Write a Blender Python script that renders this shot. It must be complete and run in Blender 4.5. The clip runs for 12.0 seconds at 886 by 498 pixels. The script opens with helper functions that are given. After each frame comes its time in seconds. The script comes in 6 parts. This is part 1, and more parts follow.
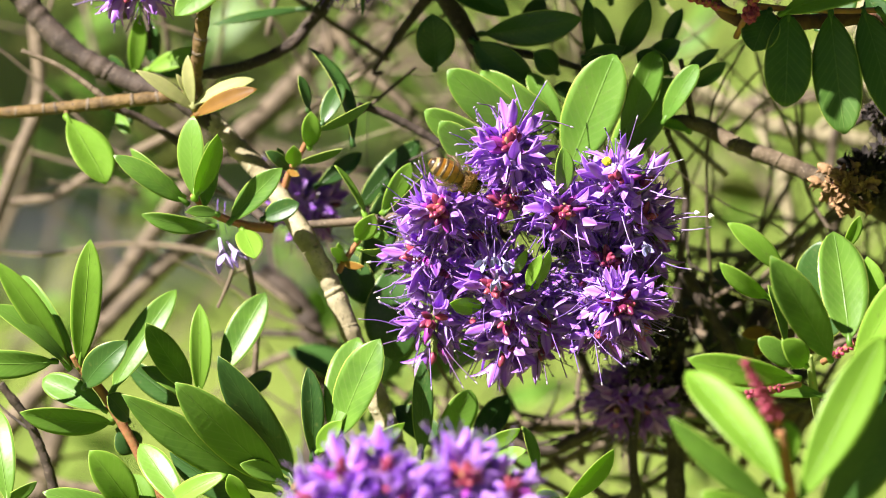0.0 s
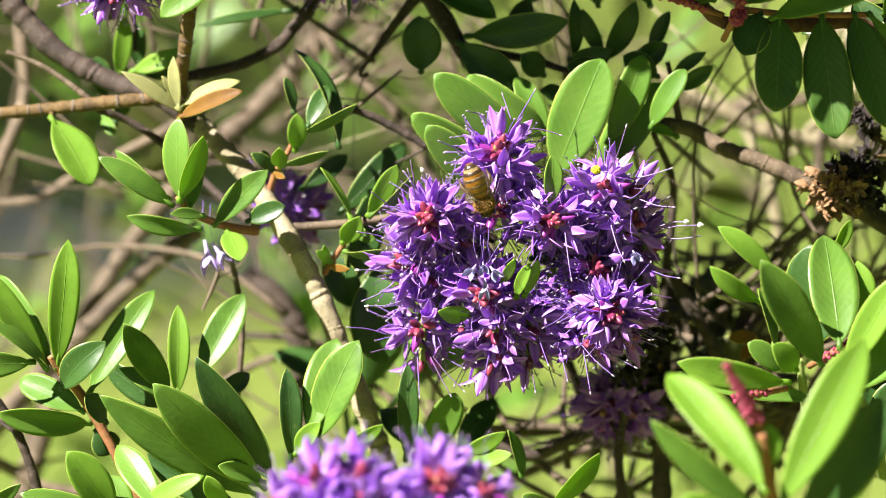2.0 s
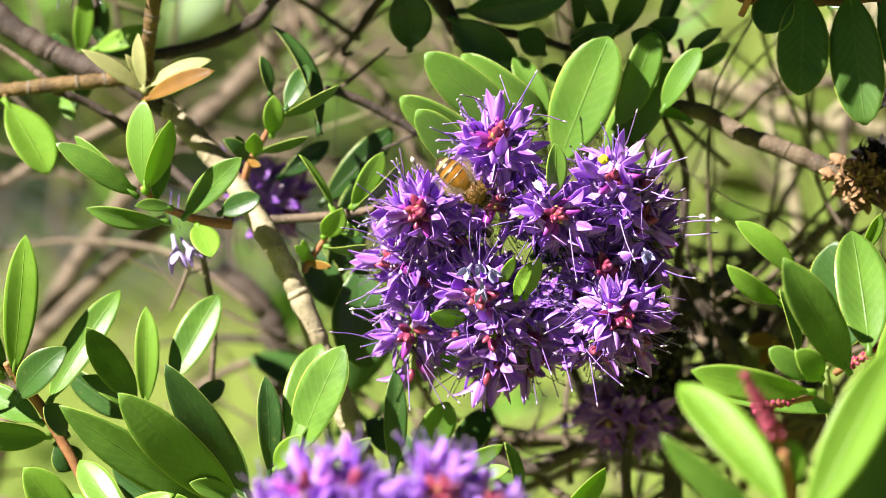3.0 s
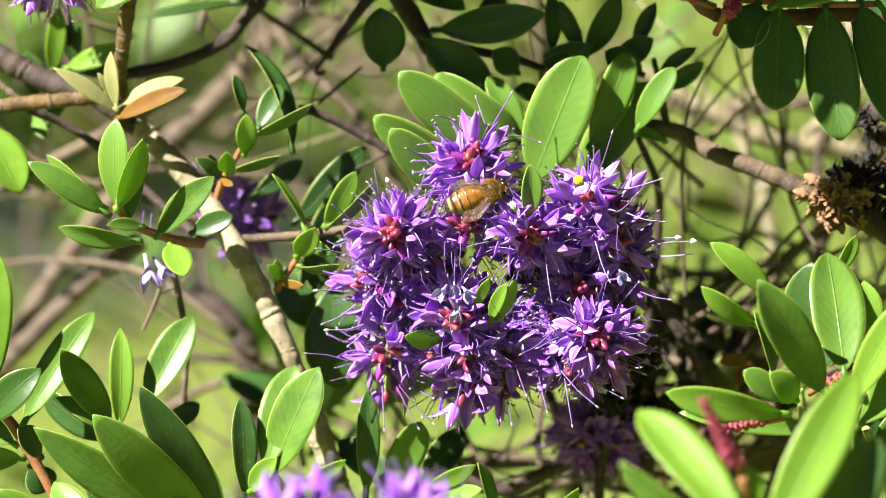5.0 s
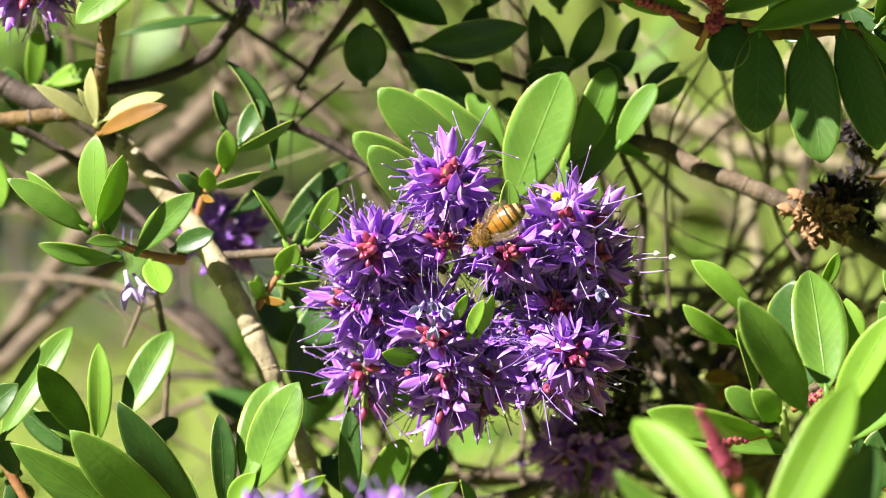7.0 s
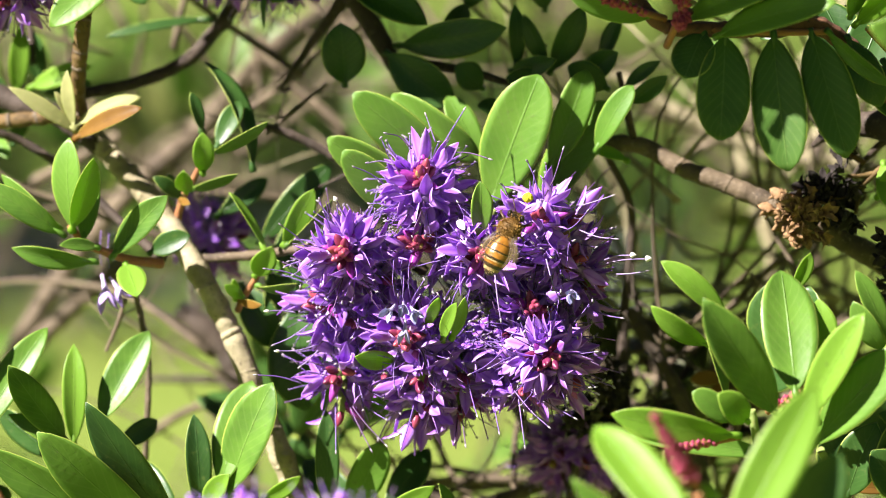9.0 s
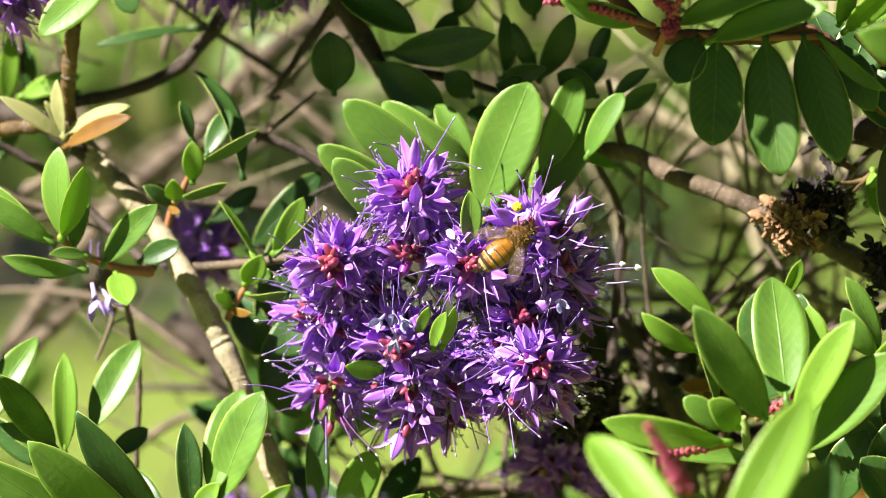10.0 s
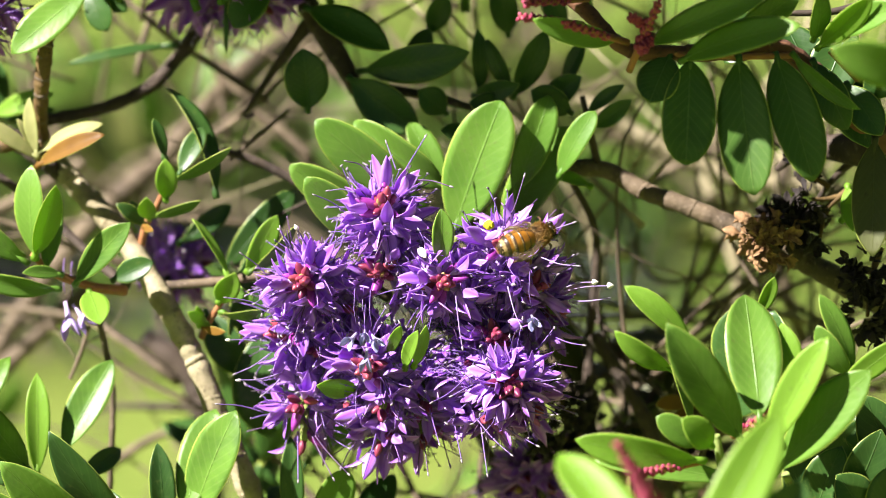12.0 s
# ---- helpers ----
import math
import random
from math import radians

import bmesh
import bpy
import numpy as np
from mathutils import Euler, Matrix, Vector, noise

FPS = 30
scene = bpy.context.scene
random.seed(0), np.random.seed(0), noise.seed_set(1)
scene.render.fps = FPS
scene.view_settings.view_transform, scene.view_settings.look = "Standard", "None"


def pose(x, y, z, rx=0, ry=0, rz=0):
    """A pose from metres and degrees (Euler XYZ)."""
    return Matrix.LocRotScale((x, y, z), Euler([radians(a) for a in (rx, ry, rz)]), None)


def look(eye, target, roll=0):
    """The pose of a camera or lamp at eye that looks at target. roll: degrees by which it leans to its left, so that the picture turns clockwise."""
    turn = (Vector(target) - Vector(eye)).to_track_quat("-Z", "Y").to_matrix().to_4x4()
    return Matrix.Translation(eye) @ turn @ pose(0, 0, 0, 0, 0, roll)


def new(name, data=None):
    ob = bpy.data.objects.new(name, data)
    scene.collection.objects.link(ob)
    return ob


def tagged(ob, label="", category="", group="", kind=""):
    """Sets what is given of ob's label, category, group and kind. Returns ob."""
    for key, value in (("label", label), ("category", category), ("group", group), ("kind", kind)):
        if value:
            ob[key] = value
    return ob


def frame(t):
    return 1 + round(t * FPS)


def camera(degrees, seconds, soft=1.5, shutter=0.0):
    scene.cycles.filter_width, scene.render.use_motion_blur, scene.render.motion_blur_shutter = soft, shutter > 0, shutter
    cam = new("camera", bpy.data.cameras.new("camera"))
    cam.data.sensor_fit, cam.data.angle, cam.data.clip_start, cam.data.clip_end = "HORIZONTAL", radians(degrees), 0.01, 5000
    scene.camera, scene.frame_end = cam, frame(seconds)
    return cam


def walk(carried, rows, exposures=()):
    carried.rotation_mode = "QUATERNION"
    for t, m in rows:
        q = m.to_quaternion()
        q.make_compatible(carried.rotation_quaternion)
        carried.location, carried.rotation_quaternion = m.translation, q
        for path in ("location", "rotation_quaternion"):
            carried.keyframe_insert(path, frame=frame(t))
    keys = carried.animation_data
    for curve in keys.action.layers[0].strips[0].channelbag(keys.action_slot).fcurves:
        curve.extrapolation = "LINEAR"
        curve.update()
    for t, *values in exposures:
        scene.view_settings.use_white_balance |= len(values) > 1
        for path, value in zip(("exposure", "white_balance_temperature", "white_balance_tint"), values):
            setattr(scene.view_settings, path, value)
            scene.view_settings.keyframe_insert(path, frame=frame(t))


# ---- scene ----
# ---- camera and its way ----
cam = camera(8.125, 12.0, soft=0.9)
cam.data.dof.use_dof = True
cam.data.dof.aperture_fstop = 8.8
walk(cam, [
    (0, look((0.00000, -1.51316, 1.44570), (-0.01244, -0.14015, 1.30745), -0.050)),
    (0.5, look((0.00000, -1.51517, 1.44589), (-0.01349, -0.14235, 1.30596), 0.066)),
    (1, look((0.00000, -1.51047, 1.44544), (-0.01246, -0.13756, 1.30635), 0.150)),
    (1.5, look((0.00000, -1.50930, 1.44533), (-0.01093, -0.13630, 1.30697), 0.086)),
    (2, look((0.00000, -1.50852, 1.44525), (-0.00936, -0.13543, 1.30760), 0.113)),
    (2.5, look((0.00000, -1.50699, 1.44511), (-0.00877, -0.13391, 1.30732), 0.090)),
    (2.6, look((0.00000, -1.44468, 1.43911), (-0.00850, -0.07167, 1.30061), 0.100)),
    (2.7, look((0.00000, -1.38367, 1.43323), (-0.00824, -0.01073, 1.29405), 0.112)),
    (2.8, look((0.00000, -1.37718, 1.43261), (-0.00821, -0.00425, 1.29335), 0.114)),
    (3, look((0.00000, -1.37718, 1.43261), (-0.00821, -0.00425, 1.29335), 0.114)),
    (3.2, look((0.00000, -1.37680, 1.43257), (-0.00762, -0.00382, 1.29374), 0.124)),
    (5, look((0.00000, -1.37340, 1.43224), (-0.00227, -0.00001, 1.29730), 0.213)),
    (5.5, look((0.00000, -1.37459, 1.43236), (-0.00047, -0.00103, 1.29915), 0.051)),
    (6, look((0.00000, -1.37420, 1.43232), (0.00004, -0.00055, 1.30004), 0.099)),
    (6.5, look((0.00000, -1.36982, 1.43190), (0.00190, 0.00391, 1.30042), 0.131)),
    (8.5, look((0.07500, -1.35614, 1.43058), (0.00308, 0.01571, 1.29921), -0.365)),
    (9, look((0.09500, -1.35110, 1.43010), (0.00482, 0.01974, 1.29940), -0.541)),
    (9.5, look((0.09583, -1.34948, 1.42994), (0.00643, 0.02157, 1.30099), -0.664)),
    (10, look((0.09667, -1.35167, 1.43015), (0.00709, 0.01937, 1.30120), -0.676)),
    (10.5, look((0.09750, -1.34861, 1.42986), (0.00942, 0.02270, 1.30276), -0.710)),
    (11, look((0.09833, -1.35082, 1.43007), (0.00963, 0.02046, 1.30299), -0.767)),
    (11.5, look((0.09917, -1.34909, 1.42990), (0.01085, 0.02230, 1.30388), -0.828)),
    (12, look((0.10000, -1.34755, 1.42975), (0.01250, 0.02398, 1.30461), -0.827)),
])

# ---- light ----
SUN_FROM = Vector((-0.60, -0.44, 0.68)).normalized()
world = bpy.data.worlds.new("sky")
scene.world = world
world.use_nodes = True
_sky = world.node_tree.nodes.new("ShaderNodeTexSky")
_sky.sky_type, _sky.sun_disc = "NISHITA", False
_sky.sun_elevation = math.asin(SUN_FROM.z)
_sky.sun_rotation = math.atan2(SUN_FROM.x, SUN_FROM.y)
_bg = world.node_tree.nodes["Background"]
_bg.inputs["Strength"].default_value = 0.007
world.node_tree.links.new(_sky.outputs["Color"], _bg.inputs["Color"])
sun = new("sun", bpy.data.lights.new("sun", "SUN"))
sun.data.energy, sun.data.angle, sun.data.color = 5.0, radians(0.53), (1.0, 0.915, 0.880)
sun.matrix_world = look(SUN_FROM * 10, (0, 0, 0))
scene.view_settings.exposure = 1.97

# ---- the face of the shrub: across, up and out of it, in centimetres ----
LEAN = radians(5.5)
FACE = Matrix(((1, 0, 0, 0), (0, math.sin(LEAN), -math.cos(LEAN), 0), (0, math.cos(LEAN), math.sin(LEAN), 1.30), (0, 0, 0, 1)))


def P(p):
    return Vector(p) * 0.01


# ---- materials ----
def material(name, rough=0.5, metallic=0.0):
    m = bpy.data.materials.new(name)
    m.use_nodes = True
    n, l = m.node_tree.nodes, m.node_tree.links
    b = n["Principled BSDF"]
    b.inputs["Roughness"].default_value, b.inputs["Metallic"].default_value = rough, metallic
    return m, n, l, b


def noise_node(n, l, scale, detail=4.0, rough=0.55, coords="Object"):
    c = n.new("ShaderNodeTexCoord")
    t = n.new("ShaderNodeTexNoise")
    t.inputs["Scale"].default_value, t.inputs["Detail"].default_value, t.inputs["Roughness"].default_value = scale, detail, rough
    l.new(c.outputs[coords], t.inputs["Vector"])
    return t


def ramp(n, l, source, stops):
    r = n.new("ShaderNodeValToRGB")
    els = r.color_ramp.elements
    for i, (pos, col) in enumerate(stops):
        e = els[i] if i < 2 else els.new(pos)
        e.position, e.color = pos, (*col, 1)
    l.new(source, r.inputs["Fac"])
    return r


def mixed(n, l, fac, a, b, kind="MIX"):
    m = n.new("ShaderNodeMix")
    m.data_type, m.blend_type = "RGBA", kind
    for sock, v in ((m.inputs[0], fac), (m.inputs[6], a), (m.inputs[7], b)):
        if isinstance(v, (int, float)):
            sock.default_value = v
        elif isinstance(v, tuple):
            sock.default_value = (*v, 1)
        else:
            l.new(v, sock)
    return m.outputs[2]


def sums(n, l, op, a, b=0.0):
    m = n.new("ShaderNodeMath")
    m.operation = op
    for sock, v in zip(m.inputs, (a, b)):
        if isinstance(v, (int, float)):
            sock.default_value = v
        else:
            l.new(v, sock)
    return m.outputs[0]


def bumped(n, l, b, height, strength, distance=0.001):
    k = n.new("ShaderNodeBump")
    k.inputs["Strength"].default_value, k.inputs["Distance"].default_value = strength, distance
    l.new(height, k.inputs["Height"])
    l.new(k.outputs["Normal"], b.inputs["Normal"])
    return k


def thin(m, n, l, b, colour, share):
    """Lets part of the light through, as a leaf or petal does."""
    t = n.new("ShaderNodeBsdfTranslucent")
    mix = n.new("ShaderNodeMixShader")
    mix.inputs[0].default_value = share
    l.new(colour, t.inputs["Color"])
    l.new(b.outputs[0], mix.inputs[1])
    l.new(t.outputs[0], mix.inputs[2])
    l.new(mix.outputs[0], n["Material Output"].inputs["Surface"])


def leaf_material(name, dark, light, rib, glow, rough=0.39, share=0.3, spots=(0.10, 0.13, 0.03), gloss=0.09):
    m, n, l, b = material(name, rough)
    uv = n.new("ShaderNodeUVMap")
    sep = n.new("ShaderNodeSeparateXYZ")
    l.new(uv.outputs[0], sep.inputs[0])
    off = sums(n, l, "ABSOLUTE", sums(n, l, "SUBTRACT", sep.outputs["X"], 0.5))
    info = n.new("ShaderNodeObjectInfo")
    large = noise_node(n, l, 90, 3)
    fine = noise_node(n, l, 700, 5)
    base = mixed(n, l, info.outputs["Random"], dark, light)
    base = mixed(n, l, ramp(n, l, large.outputs["Fac"], ((0.38, (0, 0, 0)), (0.68, (1, 1, 1)))).outputs["Color"], base, light)
    base = mixed(n, l, sums(n, l, "MULTIPLY", ramp(n, l, fine.outputs["Fac"], ((0.60, (0, 0, 0)), (0.75, (1, 1, 1)))).outputs["Color"], 0.55), base, spots)
    # side veins, midrib and the pale cartilage rim
    veins = n.new("ShaderNodeTexWave")
    veins.inputs["Scale"].default_value, veins.inputs["Distortion"].default_value = 3.2, 1.5
    shear = n.new("ShaderNodeCombineXYZ")
    l.new(sums(n, l, "SUBTRACT", sep.outputs["Y"], sums(n, l, "MULTIPLY", off, 0.55)), shear.inputs[0])
    l.new(shear.outputs[0], veins.inputs["Vector"])
    vein = sums(n, l, "MULTIPLY", ramp(n, l, veins.outputs["Fac"], ((0.80, (0, 0, 0)), (1.0, (1, 1, 1)))).outputs["Color"], 0.10)
    base = mixed(n, l, vein, base, rib)
    mid = ramp(n, l, off, ((0.004, (1, 1, 1)), (0.020, (0, 0, 0)))).outputs["Color"]
    base = mixed(n, l, sums(n, l, "MULTIPLY", mid, 0.20), base, rib)
    rim = ramp(n, l, off, ((0.474, (0, 0, 0)), (0.490, (1, 1, 1)))).outputs["Color"]
    base = mixed(n, l, sums(n, l, "MULTIPLY", rim, 0.65), base, (0.46, 0.54, 0.10))
    l.new(base, b.inputs["Base Color"])
    b.inputs["Coat Weight"].default_value, b.inputs["Coat Roughness"].default_value = gloss if rough < 0.4 else 0.12, 0.40
    b.inputs["Specular IOR Level"].default_value = 0.29
    l.new(sums(n, l, "ADD", sums(n, l, "MULTIPLY", large.outputs["Fac"], 0.45), 0.22), b.inputs["Coat Roughness"])
    height = sums(n, l, "ADD", sums(n, l, "MULTIPLY", fine.outputs["Fac"], 0.25), sums(n, l, "SUBTRACT", sums(n, l, "MULTIPLY", large.outputs["Fac"], 0.6), sums(n, l, "MULTIPLY", mid, 0.4)))
    bumped(n, l, b, height, 0.5, 0.0006)
    l.new(sums(n, l, "ADD", sums(n, l, "MULTIPLY", fine.outputs["Fac"], 0.25), rough - 0.12), b.inputs["Roughness"])
    thin(m, n, l, b, mixed(n, l, 0.55, base, glow), share)
    return m


LEAF = {
    "green": leaf_material("leaf_green", (0.044, 0.108, 0.016), (0.118, 0.240, 0.030), (0.26, 0.38, 0.10), (0.22, 0.44, 0.02), share=0.2),
    # The green leaf again, with the shade of inner places put into its colour
    "deep": leaf_material("leaf_shade_green", (0.017, 0.052, 0.011), (0.034, 0.086, 0.016), (0.10, 0.18, 0.05), (0.08, 0.22, 0.012), share=0.06, gloss=0.10),
    "young": leaf_material("leaf_young", (0.140, 0.282, 0.024), (0.205, 0.380, 0.042), (0.30, 0.45, 0.10), (0.38, 0.64, 0.02), rough=0.42, share=0.42),
    "pale": leaf_material("leaf_underside", (0.080, 0.190, 0.020), (0.120, 0.245, 0.030), (0.24, 0.36, 0.10), (0.22, 0.42, 0.02), rough=0.46, share=0.24),
    "dry": leaf_material("leaf_dry", (0.120, 0.056, 0.006), (0.225, 0.116, 0.014), (0.10, 0.045, 0.01), (0.40, 0.20, 0.015), rough=0.75, share=0.25, spots=(0.22, 0.10, 0.03)),
    "bleached": leaf_material("leaf_bleached", (0.27, 0.29, 0.10), (0.40, 0.41, 0.17), (0.46, 0.40, 0.20), (0.6, 0.58, 0.25), rough=0.6, share=0.4, spots=(0.5, 0.42, 0.2)),
    # Green leaf darkened part way, for the shadow on the hanging leaves
    "mature": leaf_material("leaf_half_shade", (0.020, 0.055, 0.009), (0.052, 0.115, 0.018), (0.20, 0.30, 0.09), (0.12, 0.28, 0.014), share=0.08),
    # Brown that imitates the shadow mass inside the shrub
    "shade_brown": leaf_material("leaf_shade_brown", (0.055, 0.034, 0.016), (0.125, 0.078, 0.038), (0.10, 0.06, 0.03), (0.20, 0.11, 0.03), rough=0.7, share=0.12, spots=(0.05, 0.03, 0.015)),
    "dim": leaf_material("leaf_brown_green", (0.045, 0.058, 0.014), (0.075, 0.082, 0.020), (0.12, 0.13, 0.05), (0.16, 0.2, 0.03), rough=0.55, share=0.12, spots=(0.03, 0.02, 0.01)),
}


def bark_material(name, dark, light, spot, scale=160):
    m, n, l, b = material(name, 0.8)
    big, small = noise_node(n, l, scale, 5), noise_node(n, l, scale * 7, 4)
    base = ramp(n, l, big.outputs["Fac"], ((0.32, dark), (0.66, light))).outputs["Color"]
    base = mixed(n, l, ramp(n, l, small.outputs["Fac"], ((0.58, (0, 0, 0)), (0.70, (1, 1, 1)))).outputs["Color"], base, spot)
    l.new(base, b.inputs["Base Color"])
    bumped(n, l, b, sums(n, l, "ADD", big.outputs["Fac"], sums(n, l, "MULTIPLY", small.outputs["Fac"], 0.5)), 0.6, 0.0007)
    return m


BARK = {
    "pale": bark_material("bark_pale", (0.165, 0.138, 0.070), (0.37, 0.325, 0.200), (0.12, 0.10, 0.055)),
    # Bark of shaded branches, with that shade put into its colour
    "dark": bark_material("bark_shaded", (0.022, 0.015, 0.010), (0.055, 0.038, 0.025), (0.10, 0.075, 0.05)),
    "brown": bark_material("bark_brown", (0.062, 0.036, 0.009), (0.165, 0.104, 0.030), (0.035, 0.020, 0.007)),
    "grey": bark_material("bark_grey_brown", (0.060, 0.043, 0.026), (0.165, 0.126, 0.078), (0.055, 0.038, 0.026)),
    "green": bark_material("bark_green_stem", (0.13, 0.20, 0.04), (0.22, 0.28, 0.07), (0.25, 0.16, 0.06)),
    "umber": bark_material("bark_umber", (0.048, 0.034, 0.019), (0.120, 0.088, 0.050), (0.20, 0.155, 0.10)),
    "rust": bark_material("bark_rust_brown", (0.070, 0.028, 0.014), (0.150, 0.066, 0.030), (0.045, 0.025, 0.014)),
    "red": bark_material("bark_red_stem", (0.22, 0.085, 0.035), (0.34, 0.15, 0.055), (0.18, 0.17, 0.05)),
}


def petal_material(name, deep, mid, edge, glow, share=0.35):
    m, n, l, b = material(name, 0.38)
    uv = n.new("ShaderNodeUVMap")
    sep = n.new("ShaderNodeSeparateXYZ")
    l.new(uv.outputs[0], sep.inputs[0])
    off = sums(n, l, "ABSOLUTE", sums(n, l, "SUBTRACT", sep.outputs["X"], 0.5))
    info = n.new("ShaderNodeObjectInfo")
    tone = mixed(n, l, info.outputs["Random"], mid, edge)
    tone = mixed(n, l, ramp(n, l, sep.outputs["Y"], ((0.45, (0, 0, 0)), (1.0, (1, 1, 1)))).outputs["Color"], tone, deep)
    tone = mixed(n, l, sums(n, l, "MULTIPLY", ramp(n, l, off, ((0.12, (0, 0, 0)), (0.44, (1, 1, 1)))).outputs["Color"], 0.5), tone, (0.76, 0.54, 0.90))
    line = ramp(n, l, off, ((0.02, (1, 1, 1)), (0.12, (0, 0, 0)))).outputs["Color"]
    base = mixed(n, l, sums(n, l, "MULTIPLY", line, 0.6), tone, deep)
    throat = ramp(n, l, sep.outputs["Y"], ((0.05, (1, 1, 1)), (0.20, (0, 0, 0)))).outputs["Color"]
    base = mixed(n, l, sums(n, l, "MULTIPLY", throat, 0.45), base, (0.66, 0.56, 0.74))
    grain = noise_node(n, l, 900, 4)
    base = mixed(n, l, sums(n, l, "MULTIPLY", grain.outputs["Fac"], 0.35), base, deep)
    l.new(base, b.inputs["Base Color"])
    bumped(n, l, b, grain.outputs["Fac"], 0.3, 0.0003)
    b.inputs["Specular IOR Level"].default_value = 0.4
    thin(m, n, l, b, mixed(n, l, 0.5, base, glow), share)
    return m


PETAL = petal_material("petal_violet", (0.290, 0.075, 0.60), (0.400, 0.140, 0.74), (0.66, 0.370, 0.88), (0.60, 0.18, 0.90), 0.34)
PETAL_OLD = petal_material("petal_faded_blue", (0.20, 0.22, 0.44), (0.36, 0.40, 0.62), (0.62, 0.64, 0.80), (0.5, 0.5, 0.7))
PETAL_LILAC = petal_material("petal_lilac", (0.30, 0.20, 0.58), (0.45, 0.36, 0.75), (0.70, 0.62, 0.90), (0.6, 0.4, 0.85))


def plain(name, dark, light, rough=0.5, scale=600, share=0.0, bump=0.3):
    m, n, l, b = material(name, rough)
    t = noise_node(n, l, scale, 4)
    base = ramp(n, l, t.outputs["Fac"], ((0.3, dark), (0.7, light))).outputs["Color"]
    l.new(base, b.inputs["Base Color"])
    bumped(n, l, b, t.outputs["Fac"], bump, 0.0004)
    if share:
        thin(m, n, l, b, base, share)
    return m


BUD, _n, _l, _b = material("bud_crimson", 0.42)
_mix = mixed(_n, _l, _n.new("ShaderNodeObjectInfo").outputs["Random"], (0.12, 0.010, 0.055), (0.40, 0.070, 0.095))
_t = noise_node(_n, _l, 600, 4)
_mix = mixed(_n, _l, sums(_n, _l, "MULTIPLY", _t.outputs["Fac"], 0.5), _mix, (0.20, 0.02, 0.08))
_l.new(_mix, _b.inputs["Base Color"])
bumped(_n, _l, _b, _t.outputs["Fac"], 0.3, 0.0004)
thin(BUD, _n, _l, _b, _mix, 0.15)
BUD_PINK = plain("bud_dark_pink", (0.22, 0.018, 0.055), (0.36, 0.045, 0.10), 0.55)
STAMEN = plain("stamen_lilac", (0.10, 0.040, 0.24), (0.20, 0.115, 0.36), 0.5)
STYLE_DARK = plain("style_purple", (0.06, 0.022, 0.09), (0.13, 0.06, 0.17), 0.5)
ANTHER = plain("anther_cream", (0.14, 0.11, 0.17), (0.36, 0.32, 0.34), 0.6)
CALYX = plain("calyx_tan", (0.28, 0.16, 0.05), (0.46, 0.30, 0.12), 0.6)
HUSK = plain("husk_brown", (0.13, 0.068, 0.028), (0.34, 0.20, 0.090), 0.8, 700)
# The brown husk as it looks in shadow, darkened in the colour itself
HUSK_SHADED = plain("husk_shaded", (0.010, 0.007, 0.006), (0.030, 0.021, 0.016), 0.85, 300)


# ---- mesh helpers ----
def part(name, bm, mat, parent, label=""):
    me = bpy.data.meshes.new(name)
    bm.to_mesh(me)
    bm.free()
    for m in mat if isinstance(mat, (list, tuple)) else (mat,):
        me.materials.append(m)
    ob = new(name, me)
    ob.parent = parent
    if label:
        tagged(ob, label)
    return ob


def thing(name, at, label, category, group="", kind=""):
    ob = new(name)
    ob.empty_display_size = 0.01
    ob.matrix_world = FACE @ Matrix.Translation(P(at))
    tagged(ob, label, category, group, kind)
    ob["u"], ob["v"], ob["h"] = at
    return ob


def origin(ob):
    return Vector((ob["u"], ob["v"], ob["h"])) * 0.01


def smooth_line(points, steps=6):
    """A Catmull-Rom line through (point, radius) rows."""
    pts = [np.array(p, float) for p in points]
    pts = [2 * pts[0] - pts[1], *pts, 2 * pts[-1] - pts[-2]]
    out = []
    for a, b, c, d in zip(pts, pts[1:], pts[2:], pts[3:]):
        for k in range(steps):
            s = k / steps
            out.append(0.5 * (2 * b + (c - a) * s + (2 * a - 5 * b + 4 * c - d) * s * s + (3 * b - a - 3 * c + d) * s**3))
    return out + [pts[-2]]


def tube(bm, line, sides=8, mat=0):
    """Sweeps a round tube along rows of x, y, z, radius in metres, with closed ends."""
    rings, side = [], None
    uv = bm.loops.layers.uv.active
    for i, row in enumerate(line):
        here = Vector(row[:3])
        ahead = Vector(line[min(i + 1, len(line) - 1)][:3]) - Vector(line[max(i - 1, 0)][:3])
        ahead = ahead.normalized() if ahead.length > 1e-9 else Vector((0, 0, 1))
        if side is None:
            side = ahead.orthogonal().normalized()
        side = (side - ahead * side.dot(ahead)).normalized()
        over = ahead.cross(side)
        rings.append([bm.verts.new(here + (side * math.cos(a) + over * math.sin(a)) * max(row[3], 1e-5))
                      for a in (2 * math.pi * k / sides for k in range(sides))])
    for a, b in zip(rings, rings[1:]):
        for k in range(sides):
            f = bm.faces.new((a[k], a[(k + 1) % sides], b[(k + 1) % sides], b[k]))
            f.smooth, f.material_index = True, mat
            if uv:
                for loop in f.loops:
                    loop[uv].uv = (0.3, 0.5)
    for ring in (rings[0][::-1], rings[-1]):
        bm.faces.new(ring).material_index = mat


